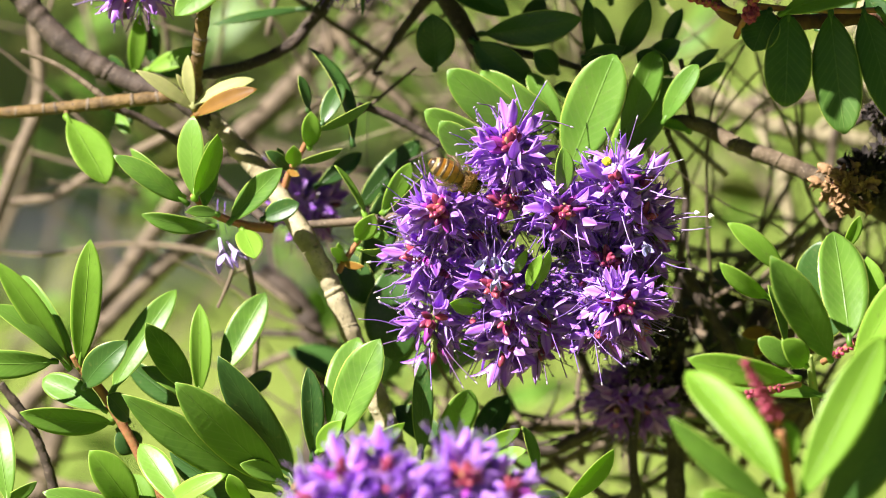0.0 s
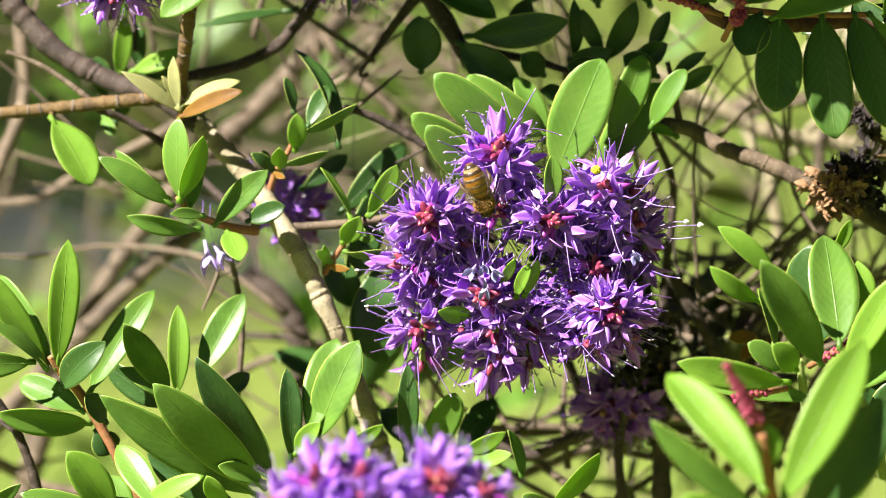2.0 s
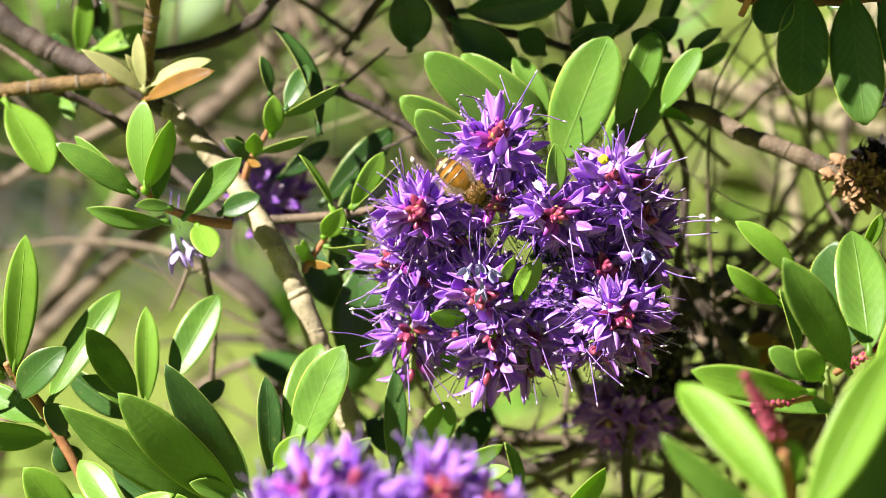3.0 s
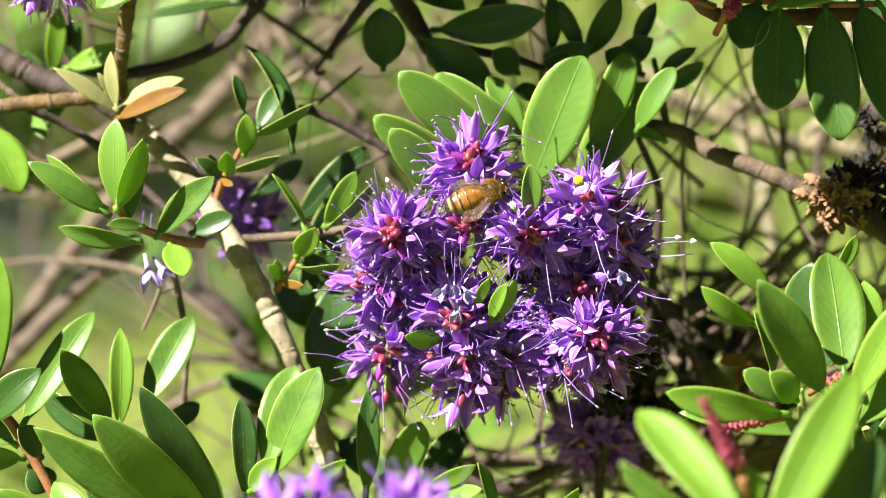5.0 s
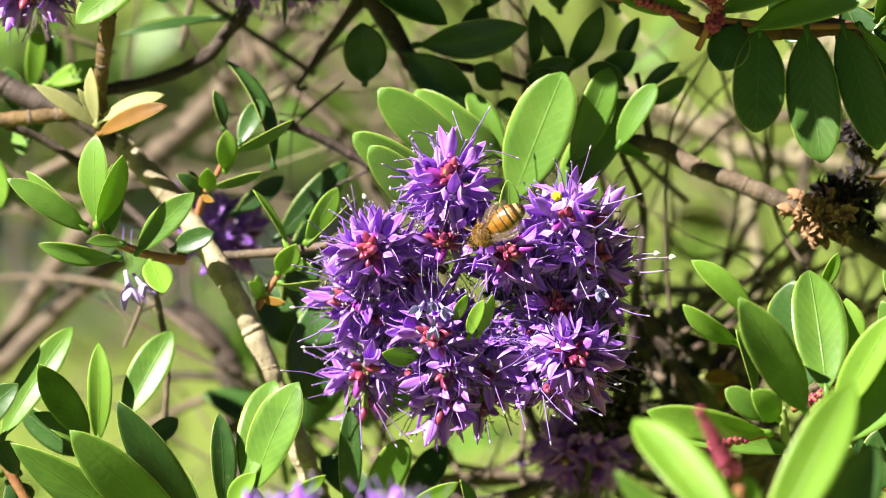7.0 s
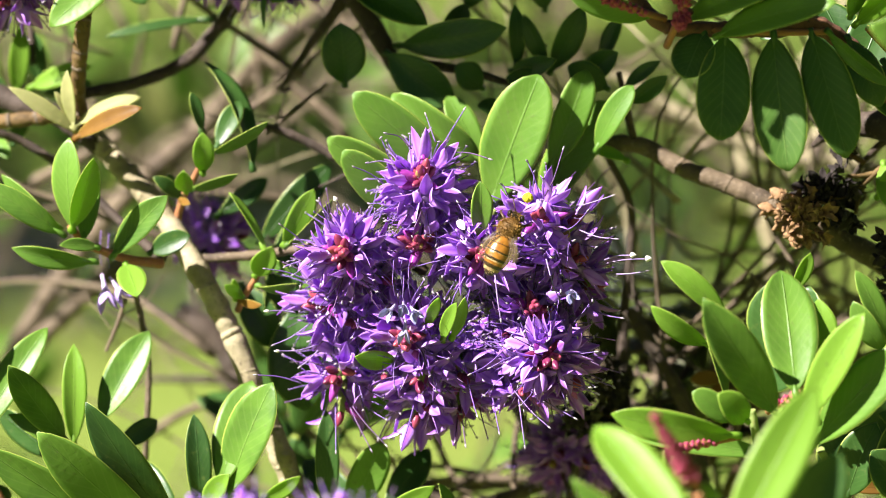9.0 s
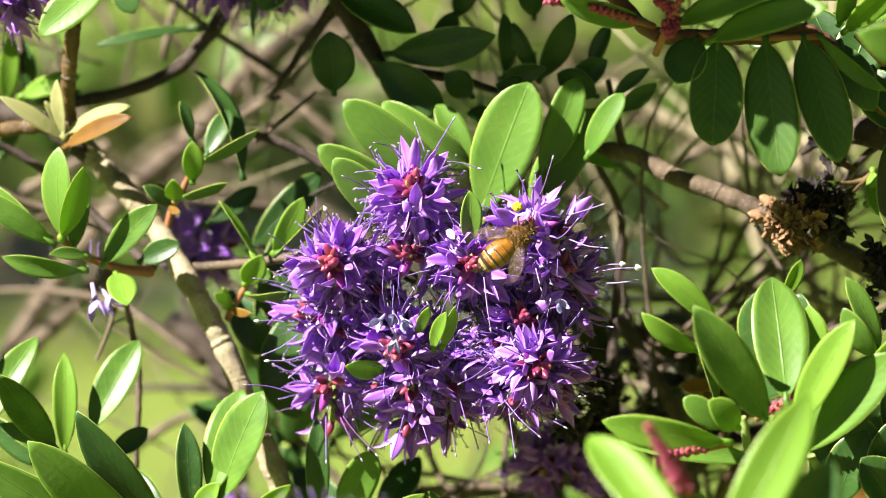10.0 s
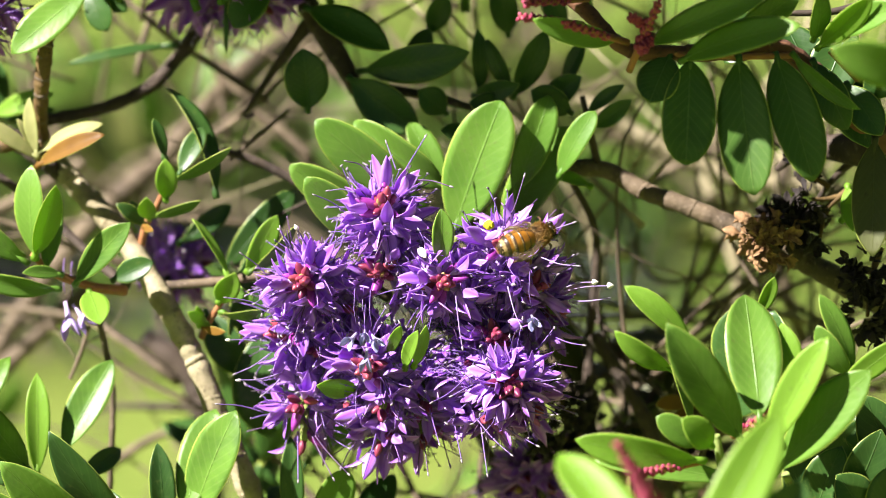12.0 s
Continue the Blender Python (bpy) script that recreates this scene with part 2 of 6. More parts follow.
def blade(bm, base, tip, out, width, bend=0.06, fold=0.12, thick=0.00045, along=10, across=6, power=0.8, skew=0.9, mat=0, twist=0.0, blunt=0.0, full=2.0, crease=0.75):
    """A leaf or petal with two faces and a rim: from base to tip, its upper face towards out."""
    uv = bm.loops.layers.uv.verify()
    axis = tip - base
    length = axis.length
    axis.normalize()
    out = (out - axis * out.dot(axis)).normalized()
    side = axis.cross(out)
    grid = ([], [])
    for i in range(along + 1):
        s = 0.55 * i / along + 0.45 * (0.5 - 0.5 * math.cos(math.pi * i / along))
        half = width / 2 * (1 - abs(2 * min(max(s, 0.004), 0.997) ** skew - 1) ** full) ** (power + blunt * (0.5 - s))
        turn = Matrix.Rotation(twist * (s - 0.5), 3, axis)
        o, w = turn @ out, turn @ side
        centre = base + axis * length * s + out * bend * length * (4 * s * (1 - s))
        rows = ([], [])
        for j in range(across + 1):
            q = 2 * j / across - 1
            p = centre + w * q * half + o * (fold * (q * q + 0.012) ** crease * half)
            for k in (0, 1):
                lift = thick * (0.5 if k == 0 else -0.5) * (1 - 0.7 * abs(q))
                rows[k].append((bm.verts.new(p + o * lift), j / across, s))
        grid[0].append(rows[0])
        grid[1].append(rows[1])

    def face(corners):
        f = bm.faces.new([c[0] for c in corners])
        f.smooth, f.material_index = True, mat
        for loop, c in zip(f.loops, corners):
            loop[uv].uv = (c[1], c[2])

    for i in range(along):
        for j in range(across):
            g = grid[0]
            face((g[i][j], g[i + 1][j], g[i + 1][j + 1], g[i][j + 1]))
            g = grid[1]
            face((g[i][j], g[i][j + 1], g[i + 1][j + 1], g[i + 1][j]))
        for j, flip in ((0, 1), (across, 0)):
            q = [grid[0][i][j], grid[0][i + 1][j], grid[1][i + 1][j], grid[1][i][j]]
            face(q[::-1] if flip else q)
    for i, flip in ((0, 0), (along, 1)):
        for j in range(across):
            q = [grid[0][i][j], grid[0][i][j + 1], grid[1][i][j + 1], grid[1][i][j]]
            face(q[::-1] if flip else q)


RNG = random.Random(7)


def leaf(owner, base, tip, width, roll=0.0, tone="green", bend=None, name="leaf"):
    """One leaf, in centimetres of the shrub's face; roll turns it about its midrib, away from facing outwards."""
    o = origin(owner)
    b, t = P(base) - o, P(tip) - o
    axis = (t - b).normalized()
    out = Matrix.Rotation(radians(roll), 3, axis) @ (Vector((0, 0, 1)) - axis * axis.z).normalized()
    bm = bmesh.new()
    long = (t - b).length
    w = 0.0086 * width / max(0.25, abs(math.cos(radians(roll))))
    bend = RNG.uniform(0.02, 0.09) if bend is None else bend
    if tone in ("mature", "pale"):
        power, blunt, full = RNG.uniform(0.60, 0.70), RNG.uniform(-0.02, 0.14), RNG.uniform(2.3, 2.7)
    else:
        power, blunt, full = RNG.uniform(0.72, 0.88), RNG.uniform(-0.22, 0.06), RNG.uniform(2.1, 2.5)
    blade(bm, b, t, out, w, bend, RNG.uniform(0.18, 0.42), along=12, across=8, power=power, skew=RNG.uniform(1.06, 1.26), twist=RNG.uniform(-0.4, 0.4), blunt=blunt, full=full, crease=0.56)
    back = [b - axis * min(long * 0.05, 0.0012) - out * 0.0004, b - out * 0.0002, b + axis * long * 0.12 + out * (bend * long * 0.42 - 0.0002)]
    tube(bm, [(*p, r) for p, r in zip(back, (0.0008, 0.0008, 0.0005))], 6)
    return part(name, bm, LEAF[tone], owner)


def stem(owner, points, bark, name="stem", sides=8, knots=0.0, label=""):
    """A round stem through rows of (u, v, h, radius), in centimetres; knots: the spacing of leaf scars along it."""
    o = origin(owner)
    line = smooth_line([(*(P(p[:3]) - o), p[3] * 0.01) for p in points], 10)
    if knots:
        run, last = 0.0, np.array(line[0][:3])
        fine = []
        for a, b in zip(line, line[1:]):
            fine += [a + (b - a) * k / 4 for k in range(4)]
        line = fine + [line[-1]]
        for i, row in enumerate(line):
            run += float(np.linalg.norm(np.array(row[:3]) - last))
            last = np.array(row[:3])
            phase = (run / (knots * 0.01)) % 1.0
            row = np.array(row, float)
            row[3] *= 1 + 0.10 * math.exp(-((phase - 0.5) / 0.13) ** 2) + 0.05 * math.sin(run * 900 + 3 * math.sin(run * 310)) + RNG.uniform(-0.012, 0.012)
            line[i] = row
    bm = bmesh.new()
    tube(bm, [tuple(r) for r in line], sides)
    return part(name, bm, BARK[bark], owner, label)


def branch(label, points, bark, knots=0.0, scars="", sides=10):
    t = thing("branch", points[0][:3], label, "branch", "branches of the shrub")
    stem(t, points, bark, "wood", sides, knots)
    if not scars and len(points) > 2:
        o = origin(t)
        for a, b in zip(points[:-1], points[1:]):
            p = P(a[:3]).lerp(P(b[:3]), RNG.uniform(0.2, 0.8)) - o
            d = (P(b[:3]) - P(a[:3])).normalized()
            d = (d * RNG.choice((-0.6, 0.7)) + Vector((RNG.uniform(-0.8, 0.8), RNG.uniform(-0.8, 0.8), RNG.uniform(-0.7, 0.1)))).normalized()
            r, long, rows = min(a[3], b[3]) * 0.0042, RNG.uniform(0.012, 0.035), []
            for k in range(5):
                rows.append((*p, r * (1 - 0.17 * k)))
                p = p + d * long * 0.25
                d = (d + Vector((RNG.uniform(-0.3, 0.3), RNG.uniform(-0.3, 0.3), RNG.uniform(-0.2, 0.1)))).normalized()
            bm = bmesh.new()
            tube(bm, [tuple(x) for x in smooth_line(rows, 2)], 6)
            part("side_twig", bm, BARK[bark], t)
    if scars:
        o = origin(t)
        line = smooth_line([(*(P(p[:3]) - o), p[3] * 0.01) for p in points], 10)
        run, due = 0.0, knots * 0.005
        for a, b in zip(line, line[1:]):
            step = float(np.linalg.norm(b[:3] - a[:3]))
            while run + step > due:
                f = (due - run) / step
                p, d = Vector((a + (b - a) * f)[:3]), Vector((b - a)[:3]).normalized()
                r = float(a[3] + (b[3] - a[3]) * f)
                tilt = (d + Vector((RNG.uniform(-0.35, 0.35), RNG.uniform(-0.35, 0.35), RNG.uniform(-0.3, 0.3)))).normalized()
                bm = bmesh.new()
                tube(bm, [(*(p + tilt * s * r), r * w) for s, w in ((-0.42, 0.97), (-0.16, 1.06), (0.0, 1.12), (0.07, 1.10), (0.16, 1.03), (0.36, 0.97))], 10)
                part("leaf_scar", bm, BARK[scars], t)
                due += knots * 0.01 * RNG.uniform(0.55, 1.6)
            run += step
    return t


def shoot(label, points, bark, leaves, group="leafy shoots of the shrub", name="leafy_shoot"):
    t = thing(name, points[0][:3], label, "leafy shoot", group)
    stem(t, points, bark)
    for row in leaves:
        leaf(t, row[0], row[1], row[2], *row[3:])
    return t


# ---- flowers ----
def floret_mesh(seed, petal, spread, stamens=True):
    """A narrow tube, four pointed petals and two long stamens."""
    r = random.Random(seed)
    bm = bmesh.new()
    tube(bm, [(0, 0, 0, 0.0005), (0, 0, 0.002, 0.0006), (0, 0, 0.0040, 0.0009), (0, 0, 0.0047, 0.0008)], 6, 0)
    for k in range(4):
        a = k * math.pi / 2 + r.uniform(-0.2, 0.2)
        lean = radians(spread + r.uniform(-14, 14))
        d = Vector((math.cos(a) * math.sin(lean), math.sin(a) * math.sin(lean), math.cos(lean)))
        up = Vector((-math.cos(a) * math.cos(lean), -math.sin(a) * math.cos(lean), math.sin(lean)))
        base = Vector((math.cos(a) * 0.0007, math.sin(a) * 0.0007, 0.0042))
        blade(bm, base, base + d * r.uniform(0.0056, 0.0074), up, r.uniform(0.0024, 0.0032), bend=r.uniform(-0.10, 0.12), fold=r.uniform(0.15, 0.5),
              thick=0.00018, along=7, across=4, power=0.95, skew=0.82, mat=0, crease=0.8)
    if stamens:
        for k in range(2 + seed % 2):
            a, out = r.uniform(0, 6.3), r.uniform(0.1, 0.55)
            long = r.uniform(0.0070, 0.0120)
            d = Vector((math.cos(a) * out, math.sin(a) * out, 1)).normalized()
            sag = Vector((r.uniform(-1, 1), r.uniform(-1, 1), 0)) * 0.0045
            pts = [Vector((0, 0, 0.003)) + d * long * s + sag * s * s for s in (0, 0.35, 0.7, 1.0)]
            tube(bm, [(*p, 0.000115) for p in pts], 4, 3 if k == 2 else 1)
            if k < 2:
                e = pts[-1]
                tube(bm, [(e.x - 0.0004, e.y, e.z - 0.0002, 0.0001), (e.x, e.y, e.z, 0.00026), (e.x + 0.0005, e.y, e.z + 0.0003, 0.0001)], 5, 2)
    me = bpy.data.meshes.new("floret")
    bm.to_mesh(me)
    bm.free()
    for m in (petal, STAMEN, ANTHER, STYLE_DARK):
        me.materials.append(m)
    return me


FLORETS = [floret_mesh(s, PETAL, spread) for s, spread in ((1, 62), (2, 76), (3, 50), (4, 68), (5, 40), (6, 82), (7, 58), (8, 72), (9, 46))]
HALF_OPEN = [floret_mesh(s, PETAL, spread, False) for s, spread in ((11, 10), (12, 18), (13, 26))]


def bud_mesh(mat, long, wide, name="bud"):
    bm = bmesh.new()
    tube(bm, [(0, 0, long * s, wide * r) for s, r in ((0, 0.35), (0.12, 0.7), (0.35, 1.0), (0.6, 0.95), (0.82, 0.6), (0.97, 0.15))], 7)
    me = bpy.data.meshes.new(name)
    bm.to_mesh(me)
    bm.free()
    me.materials.append(mat)
    return me


BUD_VIOLET = plain("bud_violet", (0.22, 0.02, 0.22), (0.38, 0.06, 0.42), 0.4, share=0.15)
BUDS = [bud_mesh(BUD, 0.0046, 0.00105), bud_mesh(BUD, 0.0036, 0.00090), bud_mesh(BUD, 0.0054, 0.00110)]
LONG_BUDS = [bud_mesh(BUD_VIOLET, 0.0068, 0.00115), bud_mesh(BUD_VIOLET, 0.0078, 0.00120), bud_mesh(BUD, 0.0060, 0.00110)]
TAN_BUDS = [bud_mesh(CALYX, 0.0030, 0.0009, "calyx"), bud_mesh(ANTHER, 0.0022, 0.0007, "calyx")]


def aim(at, way, spin):
    return Matrix.Translation(at) @ way.to_track_quat("Z", "Y").to_matrix().to_4x4() @ Matrix.Rotation(spin, 4, "Z")


def raceme(head, at, axis, seed, florets=20, buds=9, size=1.0, long=1.5, near=48, wide=104, kinds=None):
    """A spike of florets round a tip of crimson buds. at: its tip's place; axis: the way it points, in the face's directions."""
    r = random.Random(seed)
    o = origin(head)
    c, d = P(at) - o, Vector(axis).normalized()
    bm = bmesh.new()
    tube(bm, [(*(c - d * long * 0.016), 0.0012), (*(c - d * 0.006), 0.0010), (*(c - d * 0.002), 0.0008)], 6)
    rachis = part("raceme", bm, BARK["green"], head)
    florets = int(florets * 1.4 + 0.5)
    side = d.orthogonal().normalized()
    over = d.cross(side)

    def way_out(phi, theta):
        return d * math.cos(theta) + (side * math.cos(phi) + over * math.sin(phi)) * math.sin(theta)

    # open florets in rings below the tip, the lowest turned back
    for k in range(florets):
        phi = k * 2.39996 + r.uniform(-0.3, 0.3)
        f = (k + 0.5) / florets
        way = way_out(phi, radians(near + (wide - near) * f ** 0.8 + r.uniform(-9, 9)))
        fl = new("floret", r.choice(kinds or FLORETS) if f > 0.16 or kinds else r.choice(HALF_OPEN))
        fl.parent = rachis
        s = size * r.uniform(0.88, 1.14)
        fl.matrix_basis = aim(c - d * (0.0052 + long * 0.0062 * f) * size, way, r.uniform(0, 6.3)) @ Matrix.Scale(s, 4)
    # the closed tip: short crimson buds, with longer ones round them
    buds = int(buds * 1.3)
    for k in range(buds):
        phi, f = k * 2.39996 + r.uniform(-0.4, 0.4), (k + 0.5) / buds
        kind = r.choice(TAN_BUDS) if r.random() < 0.14 else r.choice(LONG_BUDS if f > 0.72 else BUDS)
        b = new("bud", kind)
        b.parent = rachis
        b.matrix_basis = aim(c - d * (0.0016 + 0.0040 * f) * size, way_out(phi, radians(6 + 62 * f)), 0) @ Matrix.Scale(size * r.uniform(0.8, 1.1), 4)
    return rachis


def flower_head(label, centre, spikes, stalk, seed, group="flower heads of the shrub", size=1.0):
    """A head of several racemes. spikes: rows of u, v, h of the tip, florets, buds and, where it is known, the way it points."""
    t = thing("flower_head", centre, label, "flower", group)
    # The stalk gets the darkened bark, for the shade under the head
    stem(t, stalk, "dark", "stalk")
    for k, (u, v, h, florets, buds, *turn) in enumerate(spikes):
        axis = Vector(turn[0]) if turn else Vector((u - centre[0], v - centre[1], h - centre[2]))
        raceme(t, (u, v, h), axis, seed + k, florets, buds, size, long=1.5 if turn else min(1.6, axis.length * 0.6))
    return t


def bud_spike(label, base, tip, wide, mat, seed, group="bud spikes"):
    """A closed spike of many small buds."""
    t = thing("bud_spike", base, label, "flower bud", group)
    r = random.Random(seed)
    a, d = Vector((0, 0, 0)), P(tip) - P(base)
    bm = bmesh.new()
    tube(bm, [(*(a - d * 0.4), 0.0008), (*(a + d * 0.5), 0.0008), (*(a + d), 0.0004)], 6)
    core = part("spike", bm, BARK["red"], t)
    side = d.orthogonal().normalized()
    over = d.normalized().cross(side)
    count = max(26, int(d.length / 0.00036))
    for k in range(count):
        f = (k + 0.5) / count
        phi = k * 2.39996
        out = side * math.cos(phi) + over * math.sin(phi)
        rad = wide * 0.005 * (1 - 0.6 * f)
        b = new("bud", mat)
        b.parent = core
        b.matrix_basis = aim(a + d * f, (out + d.normalized() * 0.7), 0) @ Matrix.Scale(max(0.5, rad / 0.0028) * r.uniform(0.85, 1.1), 4)
    return t


def stamen(head, start, end, sag, tone, tip=0.0):
    """A long filament that stands out of a flower head, with its anther."""
    o = origin(head)
    a, b = P(start) - o, P(end) - o
    mid = a.lerp(b, 0.5) + Vector((0, -sag * 0.01, sag * 0.006))
    bm = bmesh.new()
    line = smooth_line([(*a, 0.00018), (*mid, 0.00015), (*b, 0.00012)], 5)
    tube(bm, [tuple(x) for x in line], 5)
    d = (b - mid).normalized()
    tube(bm, [(*(b - d * 0.0003), 0.0001), (*b, 0.00024 + tip), (*(b + d * 0.0004), 0.00020 + tip), (*(b + d * (0.0008 + tip)), 0.0001)], 6, 1)
    return part("stamen", bm, (tone, ANTHER_WHITE if tip else ANTHER), head)


ANTHER_WHITE = plain("anther_white", (0.66, 0.62, 0.54), (0.84, 0.82, 0.76), 0.6)
FILAMENT = plain("filament_pale", (0.16, 0.095, 0.28), (0.32, 0.24, 0.44), 0.5)


def loose_petal(head, base, tip):
    o = origin(head)
    bm = bmesh.new()
    blade(bm, P(base) - o, P(tip) - o, Vector((0, 0, 1)), 0.0017, 0.1, 0.3, 0.0002, 6, 4)
    return part("loose_petal", bm, ANTHER_WHITE, head, "bleached white petal")


def fallen_floret(label, at, size, petal, way, group):
    """One loose floret on a thread."""
    t = thing("floret", at, label, "flower", group)
    f = new("petals", floret_mesh(31, petal, 24, False))
    f.parent = t
    f.matrix_basis = aim(Vector((0, -0.001, 0)), Vector(way), 0.6) @ Matrix.Scale(size, 4)
    bm = bmesh.new()
    tube(bm, [(0, 0.0008, 0, 0.00010), (-0.0006, 0.004, -0.001, 0.00008), (-0.0004, 0.0085, -0.002, 0.00010)], 4)
    part("thread", bm, STAMEN, t)
    return t


def pollen(label, at):
    t = thing("pollen_clump", at, label, "pollen")
    r = random.Random(2)
    bm = bmesh.new()
    for k in range(26):
        d = Vector((r.gauss(0, 1), r.gauss(0, 1), r.gauss(0, 1))).normalized() * 0.0006
        bmesh.ops.create_icosphere(bm, subdivisions=1, radius=r.uniform(0.0005, 0.0008), matrix=Matrix.Translation(d))
    for f in bm.faces:
        f.smooth = True
    part("grains", bm, POLLEN, t)
    return t


POLLEN = plain("pollen_yellow", (0.60, 0.48, 0.01), (0.85, 0.72, 0.03), 0.8, 2500, bump=0.8)


def husk_head(label, at, wide, mat, seed, group="dry seed heads", stalk=None, count=60, size=1.0):
    """A dry head of open seed capsules."""
    t = thing("seed_head", at, label, "seed head", group)
    r = random.Random(seed)
    if stalk:
        stem(t, stalk, "brown", "stalk")
    # open capsules: a short cup with thin crumpled valves, in three shapes
    shapes = []
    for _ in range(3):
        bm = bmesh.new()
        tube(bm, [(0, 0, z * 0.001, w * 0.001) for z, w in ((0, 0.35), (0.8, 0.8), (1.7, 1.0), (2.2, 0.7))], 7)
        for k in range(5):
            a, lean = k * 1.2566 + r.uniform(-0.3, 0.3), radians(r.uniform(12, 62))
            d = Vector((math.cos(a) * math.sin(lean), math.sin(a) * math.sin(lean), math.cos(lean)))
            up = Vector((-math.cos(a) * math.cos(lean), -math.sin(a) * math.cos(lean), math.sin(lean)))
            base = Vector((math.cos(a) * 0.0007, math.sin(a) * 0.0007, 0.0012))
            blade(bm, base, base + d * r.uniform(0.0028, 0.0044), up, r.uniform(0.0016, 0.0026), r.uniform(-0.2, 0.25), r.uniform(0.1, 0.7), 0.0002, 5, 3, 0.8, 1.1, twist=r.uniform(-1, 1))
        for v in bm.verts:
            v.co += Vector((r.uniform(-1, 1), r.uniform(-1, 1), r.uniform(-1, 1))) * 0.00012
        me = bpy.data.meshes.new("capsule")
        bm.to_mesh(me)
        bm.free()
        me.materials.append(mat)
        shapes.append(me)
    for k in range(count):
        way = Vector((r.gauss(0, 1), r.gauss(0, 1), r.gauss(0.3, 1))).normalized()
        c = new("capsule", r.choice(shapes))
        c.parent = t
        c.matrix_basis = aim(way * wide * 0.005 * r.uniform(0.25, 1.0), way, r.uniform(0, 6)) @ Matrix.Scale(size * r.uniform(0.7, 1.2), 4)
    return t


# ---- ground and distance ----
def ground():
    m, n, l, b = material("lawn_grass", 0.9)
    b.inputs["Specular IOR Level"].default_value = 0.1
    big, mid, fine = noise_node(n, l, 0.35, 3), noise_node(n, l, 3.0, 5), noise_node(n, l, 60, 4)
    base = ramp(n, l, big.outputs["Fac"], ((0.35, (0.124, 0.182, 0.032)), (0.65, (0.236, 0.266, 0.062)))).outputs["Color"]
    base = mixed(n, l, ramp(n, l, mid.outputs["Fac"], ((0.4, (0, 0, 0)), (0.7, (1, 1, 1)))).outputs["Color"], base, (0.13, 0.20, 0.03))
    base = mixed(n, l, sums(n, l, "MULTIPLY", fine.outputs["Fac"], 0.5), base, (0.06, 0.11, 0.015))
    l.new(base, b.inputs["Base Color"])
    bumped(n, l, b, fine.outputs["Fac"], 0.6, 0.02)
    bm = bmesh.new()
    bmesh.ops.create_grid(bm, x_segments=60, y_segments=60, size=400)
    for v in bm.verts:
        far = max(0.0, math.hypot(v.co.x, v.co.y) - 30)
        v.co.z = 0.02 * far * (0.5 + 0.5 * noise.noise(v.co * 0.01)) if far else 0.0
    g = part("ground", bm, m, None)
    tagged(g, "mown green lawn in sunlight", "lawn", kind="structure")
    m, n, l, b = material("path_concrete", 0.9)
    t = noise_node(n, l, 4, 6)
    l.new(ramp(n, l, t.outputs["Fac"], ((0.3, (0.11, 0.115, 0.12)), (0.7, (0.18, 0.185, 0.19)))).outputs["Color"], b.inputs["Base Color"])
    bumped(n, l, b, t.outputs["Fac"], 0.4, 0.01)
    bm = bmesh.new()
    bmesh.ops.create_cube(bm, size=1, matrix=Matrix.Translation((-20.35, 12.6, 0.02)) @ Matrix.Diagonal((40, 0.55, 0.06, 1)))
    bmesh.ops.bevel(bm, geom=list(bm.edges), offset=0.02, segments=2, affect="EDGES")
    tagged(part("path", bm, m, None), "grey concrete garden path across the lawn", "path", kind="structure")
    # Low dark leaves imitate the shaded band of lawn beyond the path
    shade_mat = plain("bed_plants", (0.012, 0.030, 0.010), (0.035, 0.075, 0.018), 0.8, 14, bump=1.0)
    r = random.Random(4)
    bm = bmesh.new()
    for _ in range(420):
        at = Vector((r.uniform(-6, -0.3), r.uniform(13.0, 14.1), 0.0))
        for _ in range(5):
            a, h = r.uniform(0, 6.3), r.uniform(0.04, 0.10)
            base = at + Vector((r.uniform(-0.08, 0.08), r.uniform(-0.08, 0.08), 0))
            blade(bm, base, base + Vector((math.cos(a) * 0.07, math.sin(a) * 0.07, h)), Vector((-math.cos(a), -math.sin(a), 1)), 0.05, 0.1, 0.2, 0.002, 3, 2)
    tagged(part("bed_plants", bm, shade_mat, None), "low dark leaves standing for shade along the path", "ground cover", kind="stuff")


def shade_tree(at, high, seed):
    """An unseen tree, added beside the lawn so that its dappled shade falls across the path."""
    t = new("shade_tree")
    t.location = at
    tagged(t, "unseen tree added to shade the lawn and path", "tree", "garden trees")
    r = random.Random(seed)
    bm = bmesh.new()
    tube(bm, [(0, 0, -0.1, 0.24), (0.05, 0, 1.5, 0.19), (0, 0.08, high * 0.55, 0.14), (0.1, 0.0, high, 0.05)], 10)
    clumps = [Vector((r.gauss(0, 1.3), r.gauss(0, 1.5), high + r.gauss(0, 0.9))) for _ in range(90)]
    for c in clumps[::3]:
        tube(bm, [(0, 0.05, high * 0.5, 0.08), (*(Vector((0, 0, high * 0.62)).lerp(c, 0.45)), 0.05), (*c, 0.015)], 6)
    part("trunk", bm, BARK["grey"], t)
    bm = bmesh.new()
    for c in clumps:
        for _ in range(26):
            p = c + Vector((r.gauss(0, 0.24), r.gauss(0, 0.24), r.gauss(0, 0.2)))
            d = Vector((r.gauss(0, 1), r.gauss(0, 1), r.gauss(-0.2, 0.6))).normalized() * 0.22
            blade(bm, p, p + d, Vector((r.gauss(0, 0.5), r.gauss(0, 0.5), 1)), 0.12, 0.05, 0.1, 0.002, 4, 2)
    part("crown", bm, LEAF["deep"], t)


ground()
# Unseen trees, set where their shade reaches the far lawn
shade_tree((-9.5, 9.6, 0), 8.0, 11)
